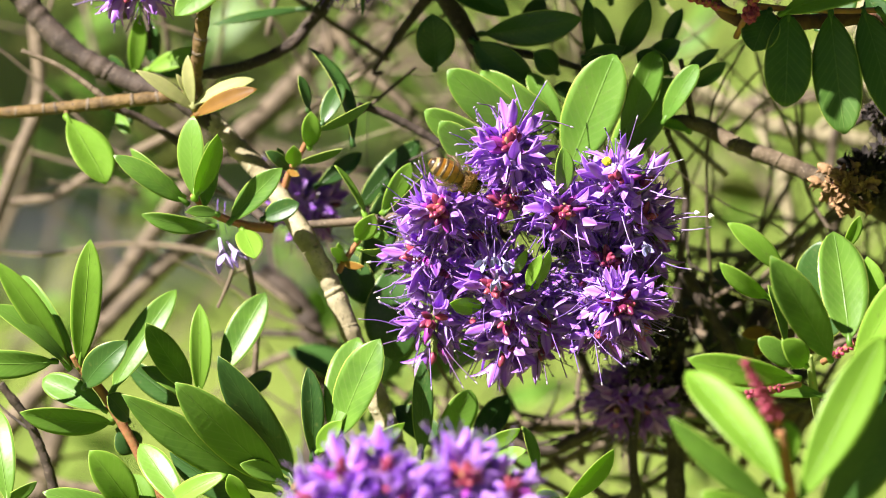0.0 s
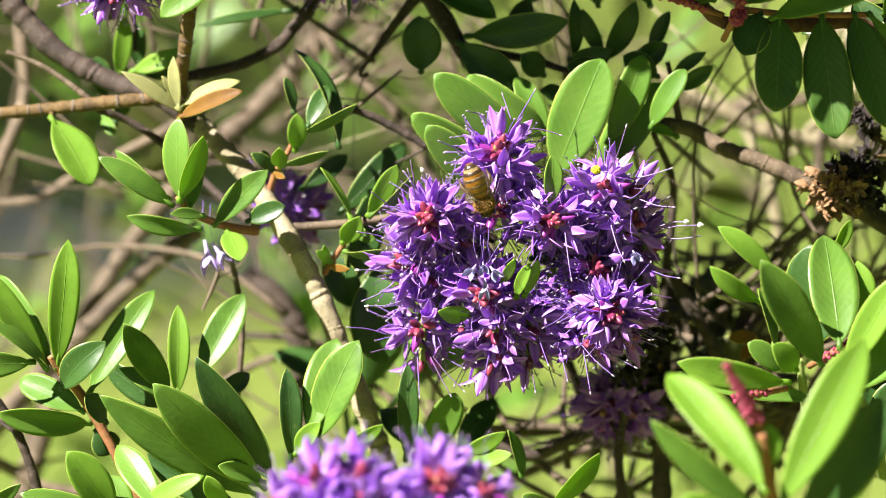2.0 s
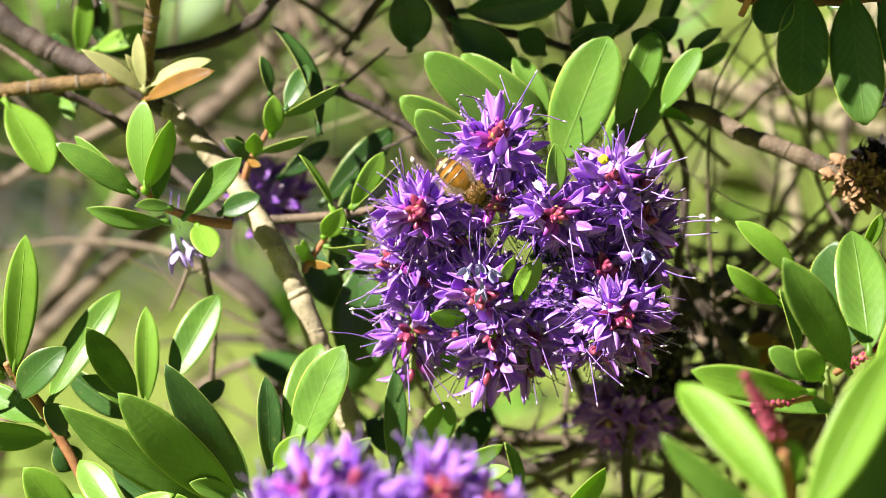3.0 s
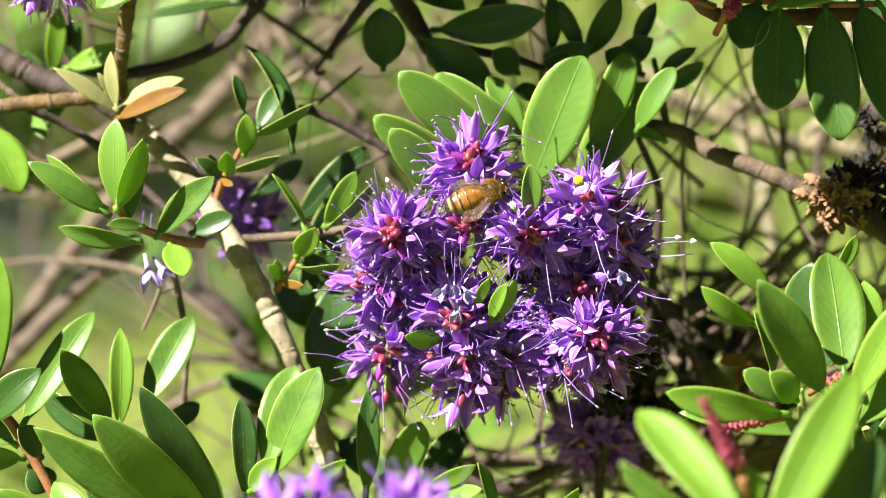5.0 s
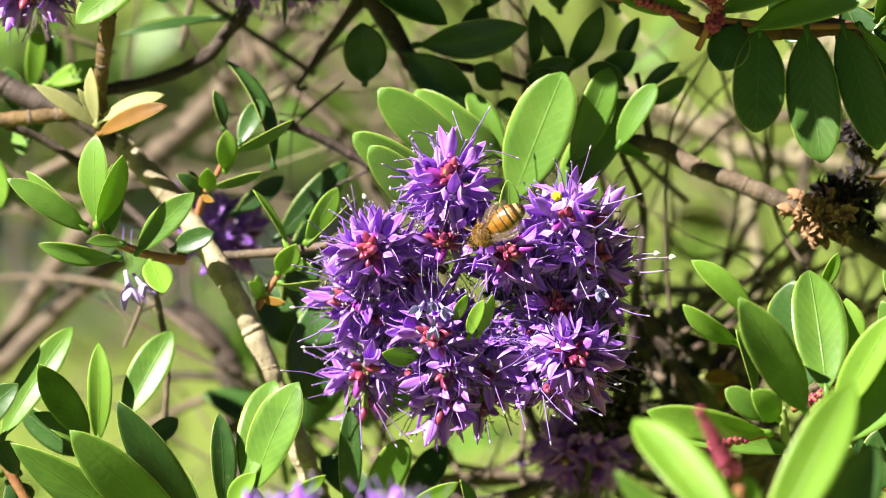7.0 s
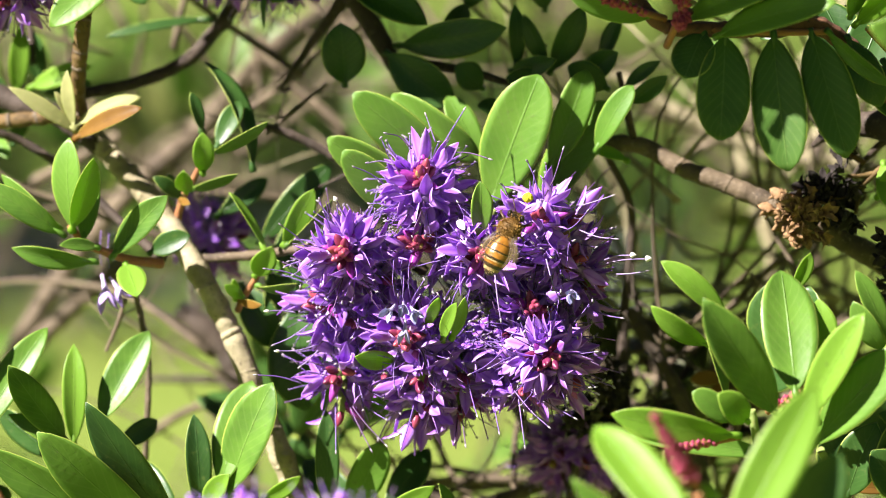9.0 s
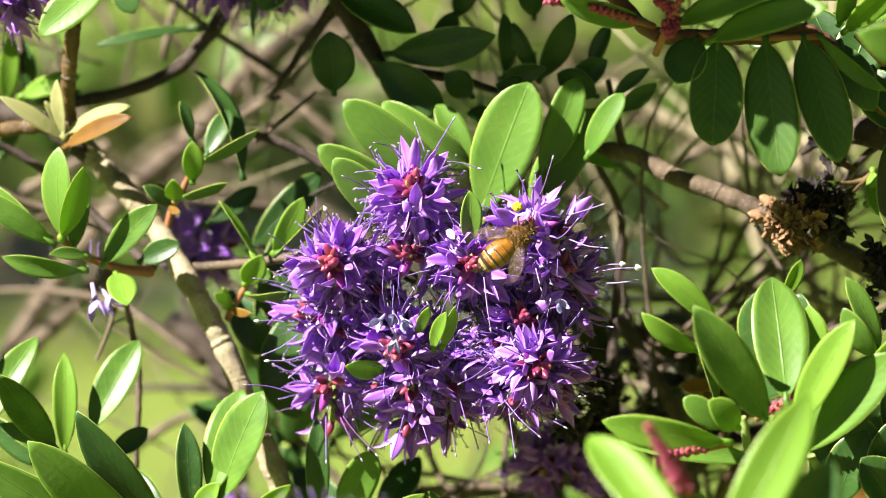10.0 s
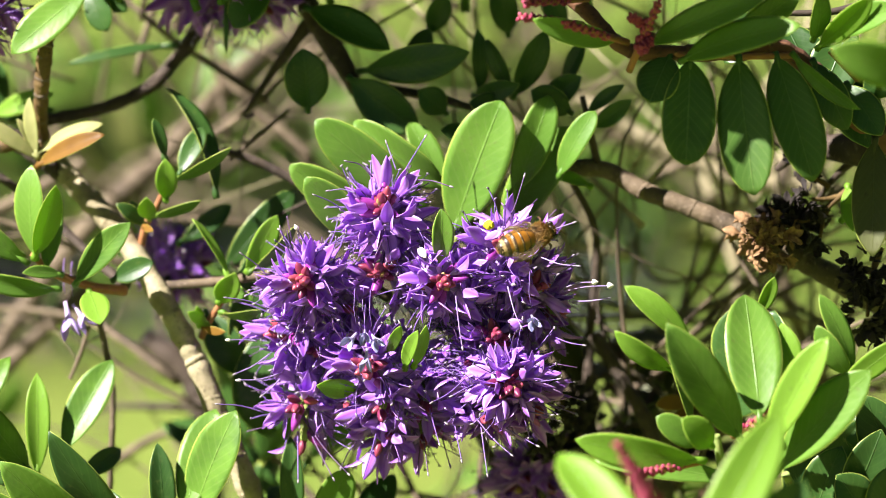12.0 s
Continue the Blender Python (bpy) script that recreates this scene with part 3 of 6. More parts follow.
shade_tree((-10.2, 12.6, 0), 8.6, 12)
shade_tree((-10.8, 7.6, 0), 9.2, 13)
shade_tree((-9.4, 15.6, 0), 8.4, 14)
# ---- the shrub ----
branch("thick pale lichen-flecked branch with ringed leaf scars", [(-7.7, 3.38, -1.5, 0.21), (-6.91, 2.33, -1, 0.23), (-5.72, 1.08, -0.6, 0.25), (-4.66, -0.51, 0, 0.24), (-4.04, -1.68, 0, 0.235), (-3.56, -2.85, 0, 0.235), (-2.81, -4.79, -0.3, 0.26), (-2.13, -7.03, -1, 0.3), (-0.91, -12.99, -6, 0.44)],
       "pale", 0.9, "pale")
branch("brown ringed twig reaching across the shrub", [(-14.47, 2.67, -1, 0.12), (-12.24, 2.67, -0.8, 0.14), (-10.56, 2.81, -0.6, 0.15), (-9.03, 2.97, -0.4, 0.16), (-7.64, 3.05, -0.3, 0.15), (-7.43, 2.8, -0.3, 0.11)],
       "brown", 0.55, "grey")
branch("shaded branch running down through the shrub", [(-12.75, 6.74, -2, 0.25), (-11.49, 5.2, -2, 0.28), (-10.5, 4.22, -1.8, 0.26), (-9.09, 3.45, -1.5, 0.24), (-8.1, 3.16, -1.2, 0.23), (-6.84, 2.26, -1, 0.2)],
       "dark", 1.2, "dark")
branch("upright brown twig with pale ringed joints", [(-6.89, 7.55, 0.9, 0.155), (-7.13, 5.37, 0.8, 0.165), (-7.29, 4.29, 0.5, 0.165), (-7.41, 3.36, -0.4, 0.15), (-7.24, 2.61, -1.2, 0.15)],
       "brown", 0.5, "grey")
branch("dark curved twig forking in the shrub", [(-7.48, 3.58, -1.2, 0.14), (-6.31, 3.83, -1.6, 0.14), (-5.35, 4.25, -2, 0.15), (-4.8, 4.79, -2.3, 0.15), (-4.12, 6.08, -3, 0.19), (-4.03, 9.85, -5, 0.21)],
       "dark", 1.1, "dark")
branch("thin bare light brown twig", [(-11.69, 4.19, -0.5, 0.06), (-10.7, 3.77, -0.6, 0.07), (-9.73, 3.08, -0.6, 0.08), (-9.47, 2.81, -0.8, 0.09)],
       "grey", 0.6, "grey")
branch("dark thin twig among the leaves", [(-9.53, 2.81, -0.8, 0.09), (-8.66, 2.47, -1.2, 0.09), (-7.68, 1.78, -1.2, 0.1), (-6.7, 0.87, -1, 0.1), (-5.57, -0.1, -0.4, 0.12)],
       "dark", 0.8, "dark")
branch("knotted grey-brown branch with leaf scars", [(3.97, 2.46, -1, 0.17), (4.94, 2.37, -1, 0.19), (5.76, 1.91, -0.8, 0.2), (6.86, 1.49, -0.6, 0.2), (8.23, 0.87, -0.5, 0.23), (9.91, -0.03, -0.8, 0.26), (12.86, -1.78, -3, 0.29)],
       "umber", 1, "umber")
branch("short brown side twig under the flower head", [(-4.67, -0.07, -0.2, 0.1), (-3.63, -0, 0, 0.1), (-2.52, 0.14, 0.2, 0.09), (-1.15, 0.45, 0.6, 0.09), (0.23, -0.37, 0, 0.12)],
       "umber", 0.7, "umber")
branch("thin hanging dead twig", [(-6.24, -0.65, -0.5, 0.06), (-6.06, -1.48, -0.6, 0.07), (-5.93, -2.45, -0.7, 0.07), (-6.01, -3.84, -1, 0.07), (-6.17, -5.67, -1.6, 0.07)],
       "grey", 0.4, "grey")
branch("short thin dead twig", [(-6.45, -0.93, -0.8, 0.05), (-6.63, -1.48, -0.9, 0.05), (-6.91, -2.11, -1, 0.04)],
       "grey", 0.5)
branch("dark twig hidden among leaves", [(-12.09, -3.93, 1, 0.1), (-11.43, -4.83, 0.8, 0.11), (-10.96, -6, 0.6, 0.12), (-10.64, -7.39, 0.3, 0.14)],
       "dark", 1)
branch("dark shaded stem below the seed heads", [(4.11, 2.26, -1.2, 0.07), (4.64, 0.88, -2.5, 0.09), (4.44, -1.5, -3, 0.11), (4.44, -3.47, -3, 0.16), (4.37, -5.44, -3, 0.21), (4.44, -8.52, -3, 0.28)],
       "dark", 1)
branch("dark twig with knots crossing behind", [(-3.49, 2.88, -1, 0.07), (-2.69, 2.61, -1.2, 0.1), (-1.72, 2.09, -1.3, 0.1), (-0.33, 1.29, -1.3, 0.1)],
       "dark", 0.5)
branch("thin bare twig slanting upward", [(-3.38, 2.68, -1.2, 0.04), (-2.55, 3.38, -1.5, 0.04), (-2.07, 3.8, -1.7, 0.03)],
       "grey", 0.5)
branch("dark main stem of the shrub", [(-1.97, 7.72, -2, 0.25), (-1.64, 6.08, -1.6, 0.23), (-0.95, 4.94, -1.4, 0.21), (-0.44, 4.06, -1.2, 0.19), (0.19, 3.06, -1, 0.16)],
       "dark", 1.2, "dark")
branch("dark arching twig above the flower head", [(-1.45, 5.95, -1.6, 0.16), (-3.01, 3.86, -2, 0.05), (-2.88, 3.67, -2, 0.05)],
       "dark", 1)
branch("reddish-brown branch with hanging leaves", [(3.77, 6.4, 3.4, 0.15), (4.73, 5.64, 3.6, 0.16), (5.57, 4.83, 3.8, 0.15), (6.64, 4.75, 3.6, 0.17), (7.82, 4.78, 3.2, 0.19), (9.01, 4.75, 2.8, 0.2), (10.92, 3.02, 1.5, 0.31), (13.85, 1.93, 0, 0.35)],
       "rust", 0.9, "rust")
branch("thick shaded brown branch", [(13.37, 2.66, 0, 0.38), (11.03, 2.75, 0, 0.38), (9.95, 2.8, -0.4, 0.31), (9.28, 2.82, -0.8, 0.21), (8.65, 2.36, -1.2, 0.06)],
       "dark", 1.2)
branch("pale limb deep inside the shrub", [(-2.94, 6.94, -24.8, 0.27), (-4.25, 4.99, -13.41, 0.28), (-6.02, 3.02, -12.56, 0.29), (-7.62, 1.53, -11.71, 0.27), (-9.4, -0.7, -11.71, 0.24), (-10.89, -3.37, -11.71, 0.27), (-12.22, -7.53, -11.71, 0.32)],
       "grey", 1.5)
branch("pale limb deep inside the shrub", [(-7.39, -0.1, -10.01, 0.21), (-8.71, -1.13, -10.01, 0.23), (-10.18, -2.6, -10.01, 0.23), (-12.09, -4.51, -10.01, 0.27), (-14.45, -7.45, -10.01, 0.35)],
       "grey", 1.5)
branch("grey limb deep inside the shrub", [(-11.84, 5.07, -6.61, 0.18), (-11.7, 3.2, -6.61, 0.18), (-12.27, 1.62, -6.61, 0.18), (-13.13, -0.68, -6.61, 0.21)],
       "grey", 1.5)
branch("grey limb deep inside the shrub", [(-6.19, -1.27, -9.16, 0.24), (-5.16, -2.15, -9.16, 0.3), (-4.72, -3.61, -9.16, 0.32), (-4.73, -7.41, -9.16, 0.42)],
       "dark", 1.5)
branch("pale limb deep inside the shrub", [(-4.29, 5.15, -9.16, 0.13), (-3.56, 3.98, -9.16, 0.14), (-2.39, 2.96, -9.16, 0.14), (-1.22, 0.92, -9.16, 0.14)],
       "grey", 1.5)
branch("grey limb deep inside the shrub", [(-12.84, 0.48, -8.31, 0.12), (-11.53, 0.62, -8.31, 0.12), (-10.51, 1.2, -8.31, 0.13), (-8.77, 2.08, -8.31, 0.13), (-7.46, 2.8, -8.31, 0.13)],
       "grey", 1.5)
branch("pale limb deep inside the shrub", [(4.44, 3.64, -13.41, 0.16), (6.24, 3.04, -13.41, 0.19), (8.03, 3.34, -13.41, 0.19), (10.73, 3.04, -13.41, 0.21)],
       "grey", 1.5)
branch("grey limb deep inside the shrub", [(7.7, 3.06, -6.61, 0.07), (7.6, 1.48, -7.46, 0.07), (6.63, -0.39, -8.31, 0.09), (5.2, -2.44, -9.16, 0.09), (3.91, -5.97, -10.01, 0.11)],
       "umber", 1.5)
branch("grey limb deep inside the shrub", [(5.17, 0.91, -8.31, 0.05), (5.9, -0.1, -8.31, 0.06), (7.5, 0.04, -8.31, 0.06), (9.82, -1.12, -8.31, 0.07)],
       "umber", 1.5)
branch("pale limb deep inside the shrub", [(5.93, -0.4, -9.16, 0.1), (5.64, -2.44, -9.16, 0.11), (5.49, -4.48, -9.16, 0.11)],
       "grey", 1.5)
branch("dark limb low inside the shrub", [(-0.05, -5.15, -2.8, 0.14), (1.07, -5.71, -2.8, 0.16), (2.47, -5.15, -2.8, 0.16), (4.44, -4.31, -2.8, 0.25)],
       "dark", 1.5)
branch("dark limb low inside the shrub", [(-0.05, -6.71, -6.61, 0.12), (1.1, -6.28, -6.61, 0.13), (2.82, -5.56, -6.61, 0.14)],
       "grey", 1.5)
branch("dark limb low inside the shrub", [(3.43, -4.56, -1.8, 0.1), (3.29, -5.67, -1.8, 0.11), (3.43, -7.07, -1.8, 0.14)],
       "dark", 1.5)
branch("pale limb deep inside the shrub", [(3.9, 4.28, -9.5, 0.14), (5.52, 3.27, -9.84, 0.18), (7.44, 2.39, -10.18, 0.21), (9.36, 2.1, -10.52, 0.23), (12.06, 1.37, -11.2, 0.27)],
       "pale", 1.5)
branch("pale limb deep inside the shrub", [(6.6, 2.85, -11.2, 0.11), (7.48, 0.93, -11.2, 0.13), (7.65, -0.99, -11.54, 0.14), (7.37, -3.07, -11.88, 0.16)],
       "pale", 1.5)
branch("pale limb deep inside the shrub", [(9.01, 3.55, -9.5, 0.13), (8.57, 1.36, -9.5, 0.14), (8.9, -0.84, -10.18, 0.16), (10, -3.06, -11.2, 0.18)],
       "grey", 1.5)
branch("pale limb deep inside the shrub", [(3.86, -0.39, -7.8, 0.07), (5.75, -0.83, -8.14, 0.09), (7.79, -0.69, -8.48, 0.1), (10.48, -1.42, -9.5, 0.12)],
       "pale", 1.5)
branch("grey limb deep inside the shrub", [(-7.02, -4.32, -8.31, 0.1), (-5.86, -3.59, -8.31, 0.1), (-4.12, -3.01, -8.31, 0.1)],
       "grey", 1.5)
branch("grey limb deep inside the shrub", [(-12.84, -5.92, -8.31, 0.14), (-11.1, -6.79, -8.31, 0.14), (-8.48, -6.93, -8.31, 0.14)],
       "grey", 1.5)
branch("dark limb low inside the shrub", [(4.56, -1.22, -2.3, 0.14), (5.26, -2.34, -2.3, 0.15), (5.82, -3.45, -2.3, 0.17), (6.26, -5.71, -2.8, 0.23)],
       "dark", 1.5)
shoot("leafy shoot of glossy green leaves on pale branch", [(-5.56, -0.17, 0, 0.12), (-6.22, -0.07, 0.6, 0.1), (-7.03, 0.24, 1, 0.09), (-7.42, 0.65, 1.3, 0.07)], "red", [
    ((-7.35, 0.59, 1.3), (-7.38, 2.56, 1.6), 0.77, -20, "green"),
    ((-7.35, 0.58, 1.4), (-6.76, 2.1, 2.4), 0.55, 35, "young"),
    ((-7.13, 0.34, 1.2), (-7.02, 1.96, 0.6), 0.55, 20, "pale"),
    ((-7.59, 0.48, 1.2), (-9.3, 1.6, 1.8), 0.63, 10, "green"),
    ((-7.67, 0.61, 1.2), (-8.94, 1.78, 1), 0.41, -30, "green"),
    ((-6.92, -0.13, 1), (-8.64, 0.18, 1.6), 0.52, -20, "green"),
    ((-6.81, 0.2, 1.2), (-7.55, 0.23, 2), 0.33, 30, "green"),
    ((-6.51, 0.01, 1), (-5.22, 1.3, 1.8), 0.72, -15, "green"),
    ((-5.75, 0.07, 0.5), (-4.84, 0.45, 0.8), 0.61, -10, "deep"),
    ((-6.23, -0.17, 1), (-5.87, -0.89, 2), 0.69, -20, "young"),
])
shoot("bright single leaf hanging from brown twig", [(-10.59, 2.78, -0.6, 0.06), (-10.59, 2.67, -0.5, 0.06), (-10.56, 2.55, -0.4, 0.04)], "brown", [
    ((-10.56, 2.55, -0.4), (-9.58, 0.91, 0.2), 1.07, -35, "young", 0.03),
])
shoot("bleached and rust-brown dry leaves on twig end", [(-7.43, 2.73, -0.3, 0.1), (-7.45, 2.93, 0, 0.08), (-7.46, 3.04, 0.2, 0.07)], "brown", [
    ((-7.41, 2.72, 0.1), (-8.83, 3.69, 0.6), 0.39, 22, "bleached"),
    ((-7.44, 2.79, 0.2), (-7.56, 4.05, 0.5), 0.36, -30, "bleached"),
    ((-7.41, 2.86, 0.2), (-5.95, 3.46, 0.5), 0.39, -32, "bleached"),
    ((-7.41, 2.58, 0.2), (-5.86, 3.21, 1), 0.44, -25, "dry"),
    ((-7.44, 2.86, 0.1), (-7.86, 3.59, 0.3), 0.22, 20, "bleached"),
    ((-7.4, 2.65, 0.1), (-6.81, 3.35, -0.2), 0.28, 10, "dry"),
])
BOTTOM_LEFT = shoot("leafy shoot of broad green leaves with red stem", [(-7.99, -6.94, 1, 0.14), (-8.41, -6.25, 1.2, 0.12), (-8.85, -5.35, 1.4, 0.12), (-9.52, -4.18, 1.7, 0.12), (-10.04, -3.56, 2, 0.1), (-10.26, -3.22, 2.2, 0.07)], "red", [
    ((-10.1, -3.43, 2.1), (-9.8, -0.42, 2.6), 0.85, 12, "young", 0.03),
    ((-10.4, -3.36, 2.1), (-12.08, -0.93, 2.9), 0.74, 15, "young"),
    ((-10.25, -3.36, 2), (-11.52, -1.3, 1.4), 0.77, -15, "pale"),
    ((-10.37, -3.46, 2.2), (-12.2, -1.99, 3), 0.55, 50, "green"),
    ((-10.72, -3.36, 2), (-12.95, -3.36, 2.2), 0.83, -15, "green"),
    ((-9.99, -3.98, 1.8), (-8.9, -2.86, 2.6), 0.88, -15, "deep", 0.14),
    ((-9.39, -4.84, 1.6), (-11.49, -4.57, 2.6), 0.77, -20, "green"),
    ((-9.52, -4.53, 1.6), (-11.05, -3.82, 1), 0.8, 15, "pale"),
    ((-9.31, -4.05, 1.81), (-7.8, -1.63, 1.39), 0.85, -13, "green"),
    ((-8.95, -4.81, 1.4), (-9.42, -4.17, 2.2), 0.55, 40, "deep"),
    ((-9.21, -5.02, 1.2), (-8.81, -5.57, 1), 0.83, 0, "deep"),
])
LOW_A = shoot("leafy shoot of upright green leaves", [(-7.6, -6.96, 0.6, 0.12), (-7.38, -5.58, 0.9, 0.11), (-7.26, -4.47, 1.2, 0.08)], "red", [
    ((-7.46, -4.06, 1.2), (-8.45, -2.42, 2.9), 0.85, 0, "green"),
    ((-7.27, -4.2, 1.1), (-7.25, -1.98, 1.2), 0.63, 10, "young"),
    ((-6.69, -3.66, 1.01), (-5.67, -1.72, 0.59), 0.96, -12, "green"),
    ((-7.36, -4.47, 1.2), (-8.64, -3.51, 1.5), 0.41, 50, "green"),
    ((-6.36, -4.21, 0.6), (-5.55, -3.67, 0.2), 0.55, 10, "deep"),
    ((-7.58, -4.48, 0.9), (-9.05, -3.4, 0.3), 0.69, -30, "deep"),
])
LOW_B = shoot("leafy shoot of long dark green leaves", [(-3.35, -8.36, 0, 0.15), (-4.3, -6.95, 0.8, 0.14), (-4.96, -6.38, 1.4, 0.11)], "brown", [
    ((-5.36, -6.53, 1.6), (-8.99, -4.1, 3.6), 1.1, -10, "green", 0.05),
    ((-5.16, -6.36, 1.7), (-7.69, -3.82, 4), 1.24, -5, "green", 0.05),
    ((-4.95, -6.09, 1.7), (-6.69, -3.19, 3.6), 1.07, -5, "deep", 0.05),
    ((-5.15, -6.22, 1.9), (-6.21, -5.8, 2.8), 0.55, 20, "green"),
    ((-5.63, -6.91, 1.7), (-7.95, -5.55, 1.6), 0.83, -20, "deep"),
    ((-6.03, -6.76, 1.9), (-6.48, -6.05, 2.6), 0.55, -20, "young"),
    ((-4.97, -6.25, 1.2), (-6.09, -4.49, 0.4), 0.96, 10, "deep"),
])
LOW_C = shoot("leafy shoot of bright young leaves", [(-7.96, -8.28, 1.6, 0.11), (-8.34, -7.44, 2, 0.1), (-8.44, -7.09, 2.2, 0.07)], "green", [
    ((-8.73, -6.95, 2.3), (-9.8, -5.47, 3), 1.02, 15, "young"),
    ((-7.48, -6.99, 2.88), (-8.66, -5.36, 1.72), 0.85, 11, "green"),
    ((-8.53, -7.15, 2.3), (-10.92, -6.47, 3), 0.69, 10, "green"),
    ((-8.19, -7.02, 2.3), (-6.52, -6.03, 3.2), 0.55, -30, "young"),
    ((-8.36, -7.23, 2.2), (-8.83, -6.09, 1.8), 0.69, 20, "pale"),
])
shoot("leafy shoot of pale leaves", [(-12.59, -8.28, 1.6, 0.11), (-12.29, -7.31, 2, 0.1), (-12.06, -6.75, 2.3, 0.07)], "green", [
    ((-11.74, -6.72, 2.94), (-12.14, -4.48, 1.85), 0.88, -1, "green"),
    ((-12.05, -6.77, 2.4), (-11.04, -6.2, 3.1), 0.36, 30, "green"),
    ((-12.14, -6.62, 2.2), (-13.17, -5.78, 2.8), 0.69, 10, "green"),
])
LOW_D = shoot("leafy shoot of broad upright green leaves", [(-3.35, -6.57, 0, 0.11), (-3.65, -5.59, 0.5, 0.1), (-3.88, -5.16, 1, 0.07)], "green", [
    ((-3.9, -5.23, 1.1), (-2.87, -2.82, 1.7), 1.16, -22, "green", 0.05),
    ((-4.08, -5.15, 1.36), (-3.42, -2.81, 0.64), 1.07, -9, "green"),
    ((-4.52, -5.7, 1.1), (-4.62, -3.51, 1.4), 0.66, 15, "deep"),
    ((-4.39, -5.56, 1.4), (-3.77, -4.78, 2.2), 0.55, -20, "young"),
    ((-3.13, -5.37, 1), (-2.28, -4.84, 1.7), 0.41, 20, "young"),
])
shoot("leafy shoot of shaded green leaves below the flowers", [(-0.6, -7.01, -0.5, 0.11), (-1.15, -5.88, 0, 0.1), (-1.56, -5.46, 0.3, 0.07)], "green", [
    ((-1.9, -5.65, 0.6), (-1.87, -3.35, 1), 0.61, 10, "deep"),
    ((-1.36, -5.46, 0.2), (-0.71, -4.08, 0.6), 0.91, 15, "pale"),
    ((-0.53, -5.51, 0.8), (0.51, -4.98, 1.6), 0.47, 20, "young"),
    ((-0.46, -5.85, 0.8), (0.66, -5.51, 1.6), 0.44, -20, "young"),
    ((0.91, -6.07, 0.4), (0.55, -4.96, 0.8), 0.33, 50, "green"),
    ((-1.22, -5.47, 0), (-2.54, -4.53, -0.8), 0.83, 0, "deep"),
    ((-0.74, -5.62, -0.3), (0.23, -4.26, -1.2), 0.83, 0, "deep"),
])
shoot("narrow green leaf beside a violet flower head", [(1.05, -7.76, 1, 0.1), (1.38, -7.06, 1.4, 0.08), (1.59, -6.75, 1.6, 0.07)], "green", [
    ((1.59, -6.75, 1.6), (2.75, -5.46, 2.2), 0.55, 35, "young"),
    ((1.45, -6.91, 1.5), (0.9, -6.48, 2), 0.55, 10, "green"),
])
shoot("young shoot with narrow upright leaves", [(-5.3, 0.66, -0.6, 0.1), (-5.12, 1.21, -0.2, 0.08), (-4.87, 1.62, 0.1, 0.07), (-4.61, 2.1, 0.3, 0.06)], "red", [
    ((-4.61, 1.8, 0.3), (-4.57, 2.68, 0.8), 0.55, 15, "young"),
    ((-4.47, 2.21, 0.3), (-3.11, 2.91, 1), 0.28, 40, "green"),
    ((-4.64, 2.72, 0.2), (-4.87, 3.56, 0.4), 0.3, 30, "deep"),
    ((-4.31, 2.38, 0.2), (-3.83, 3.38, -0.2), 0.55, -10, "deep"),
    ((-3.57, 1.94, -0.2), (-4.68, 4.27, -0.6), 0.41, 55, "deep", 0.12),
    ((-5.12, 1.28, 0), (-5.68, 1.71, 0.5), 0.36, 20, "deep"),
    ((-5, 1.39, 0.2), (-4.98, 1.85, 0.9), 0.47, 0, "young"),
    ((-4.89, 1.44, 0.2), (-3.8, 1.77, 0.8), 0.25, 40, "green"),
    ((-5.11, 1.22, 0.2), (-4.84, 1.11, 0.8), 0.19, 0, "dry"),
    ((-5.22, 1.42, -0.2), (-5.42, 1.8, 0), 0.19, 20, "deep"),
])
shoot("young shoot with small pale green leaves", [(-3.91, -1.2, -0.2, 0.08), (-3.73, -0.9, 0.2, 0.08), (-3.45, -0.51, 0.5, 0.07), (-3.2, -0.03, 0.6, 0.06)], "red", [
    ((-3.45, -0.44, 0.6), (-3.03, 0.2, 1.1), 0.61, 15, "young"),
    ((-3.23, 0.15, 0.6), (-3.99, 1.37, 0.8), 0.18, 60, "young"),
    ((-2.82, 0.23, 0.5), (-2.14, 1.44, 0.8), 0.58, 20, "young"),
    ((-2.77, 0.2, 0.5), (-1.75, 1.2, 0.8), 0.28, 50, "green"),
    ((-3.4, -0.67, 0.5), (-2.48, -0.62, 1.1), 0.22, 50, "green"),
    ((-3.73, -0.92, 0.4), (-4.08, -0.64, 1), 0.3, 10, "young"),
    ((-3.81, -0.99, 0.3), (-3.27, -1.08, 0.9), 0.22, 20, "dry"),
    ((-3.9, -0.95, 0.3), (-3.91, -0.51, 0.8), 0.25, 20, "young"),
    ((-3.21, -0.1, 0.5), (-2.65, -0.37, 0.9), 0.36, 30, "green"),
])
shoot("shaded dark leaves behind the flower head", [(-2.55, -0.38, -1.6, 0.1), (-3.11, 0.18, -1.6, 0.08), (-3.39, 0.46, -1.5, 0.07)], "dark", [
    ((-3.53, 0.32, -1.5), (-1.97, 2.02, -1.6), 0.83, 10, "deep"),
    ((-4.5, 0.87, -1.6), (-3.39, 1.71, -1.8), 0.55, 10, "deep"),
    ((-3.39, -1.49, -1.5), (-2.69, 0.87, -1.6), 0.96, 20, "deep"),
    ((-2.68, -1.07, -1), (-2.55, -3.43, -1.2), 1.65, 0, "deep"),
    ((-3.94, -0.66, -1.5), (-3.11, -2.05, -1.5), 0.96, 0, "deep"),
])
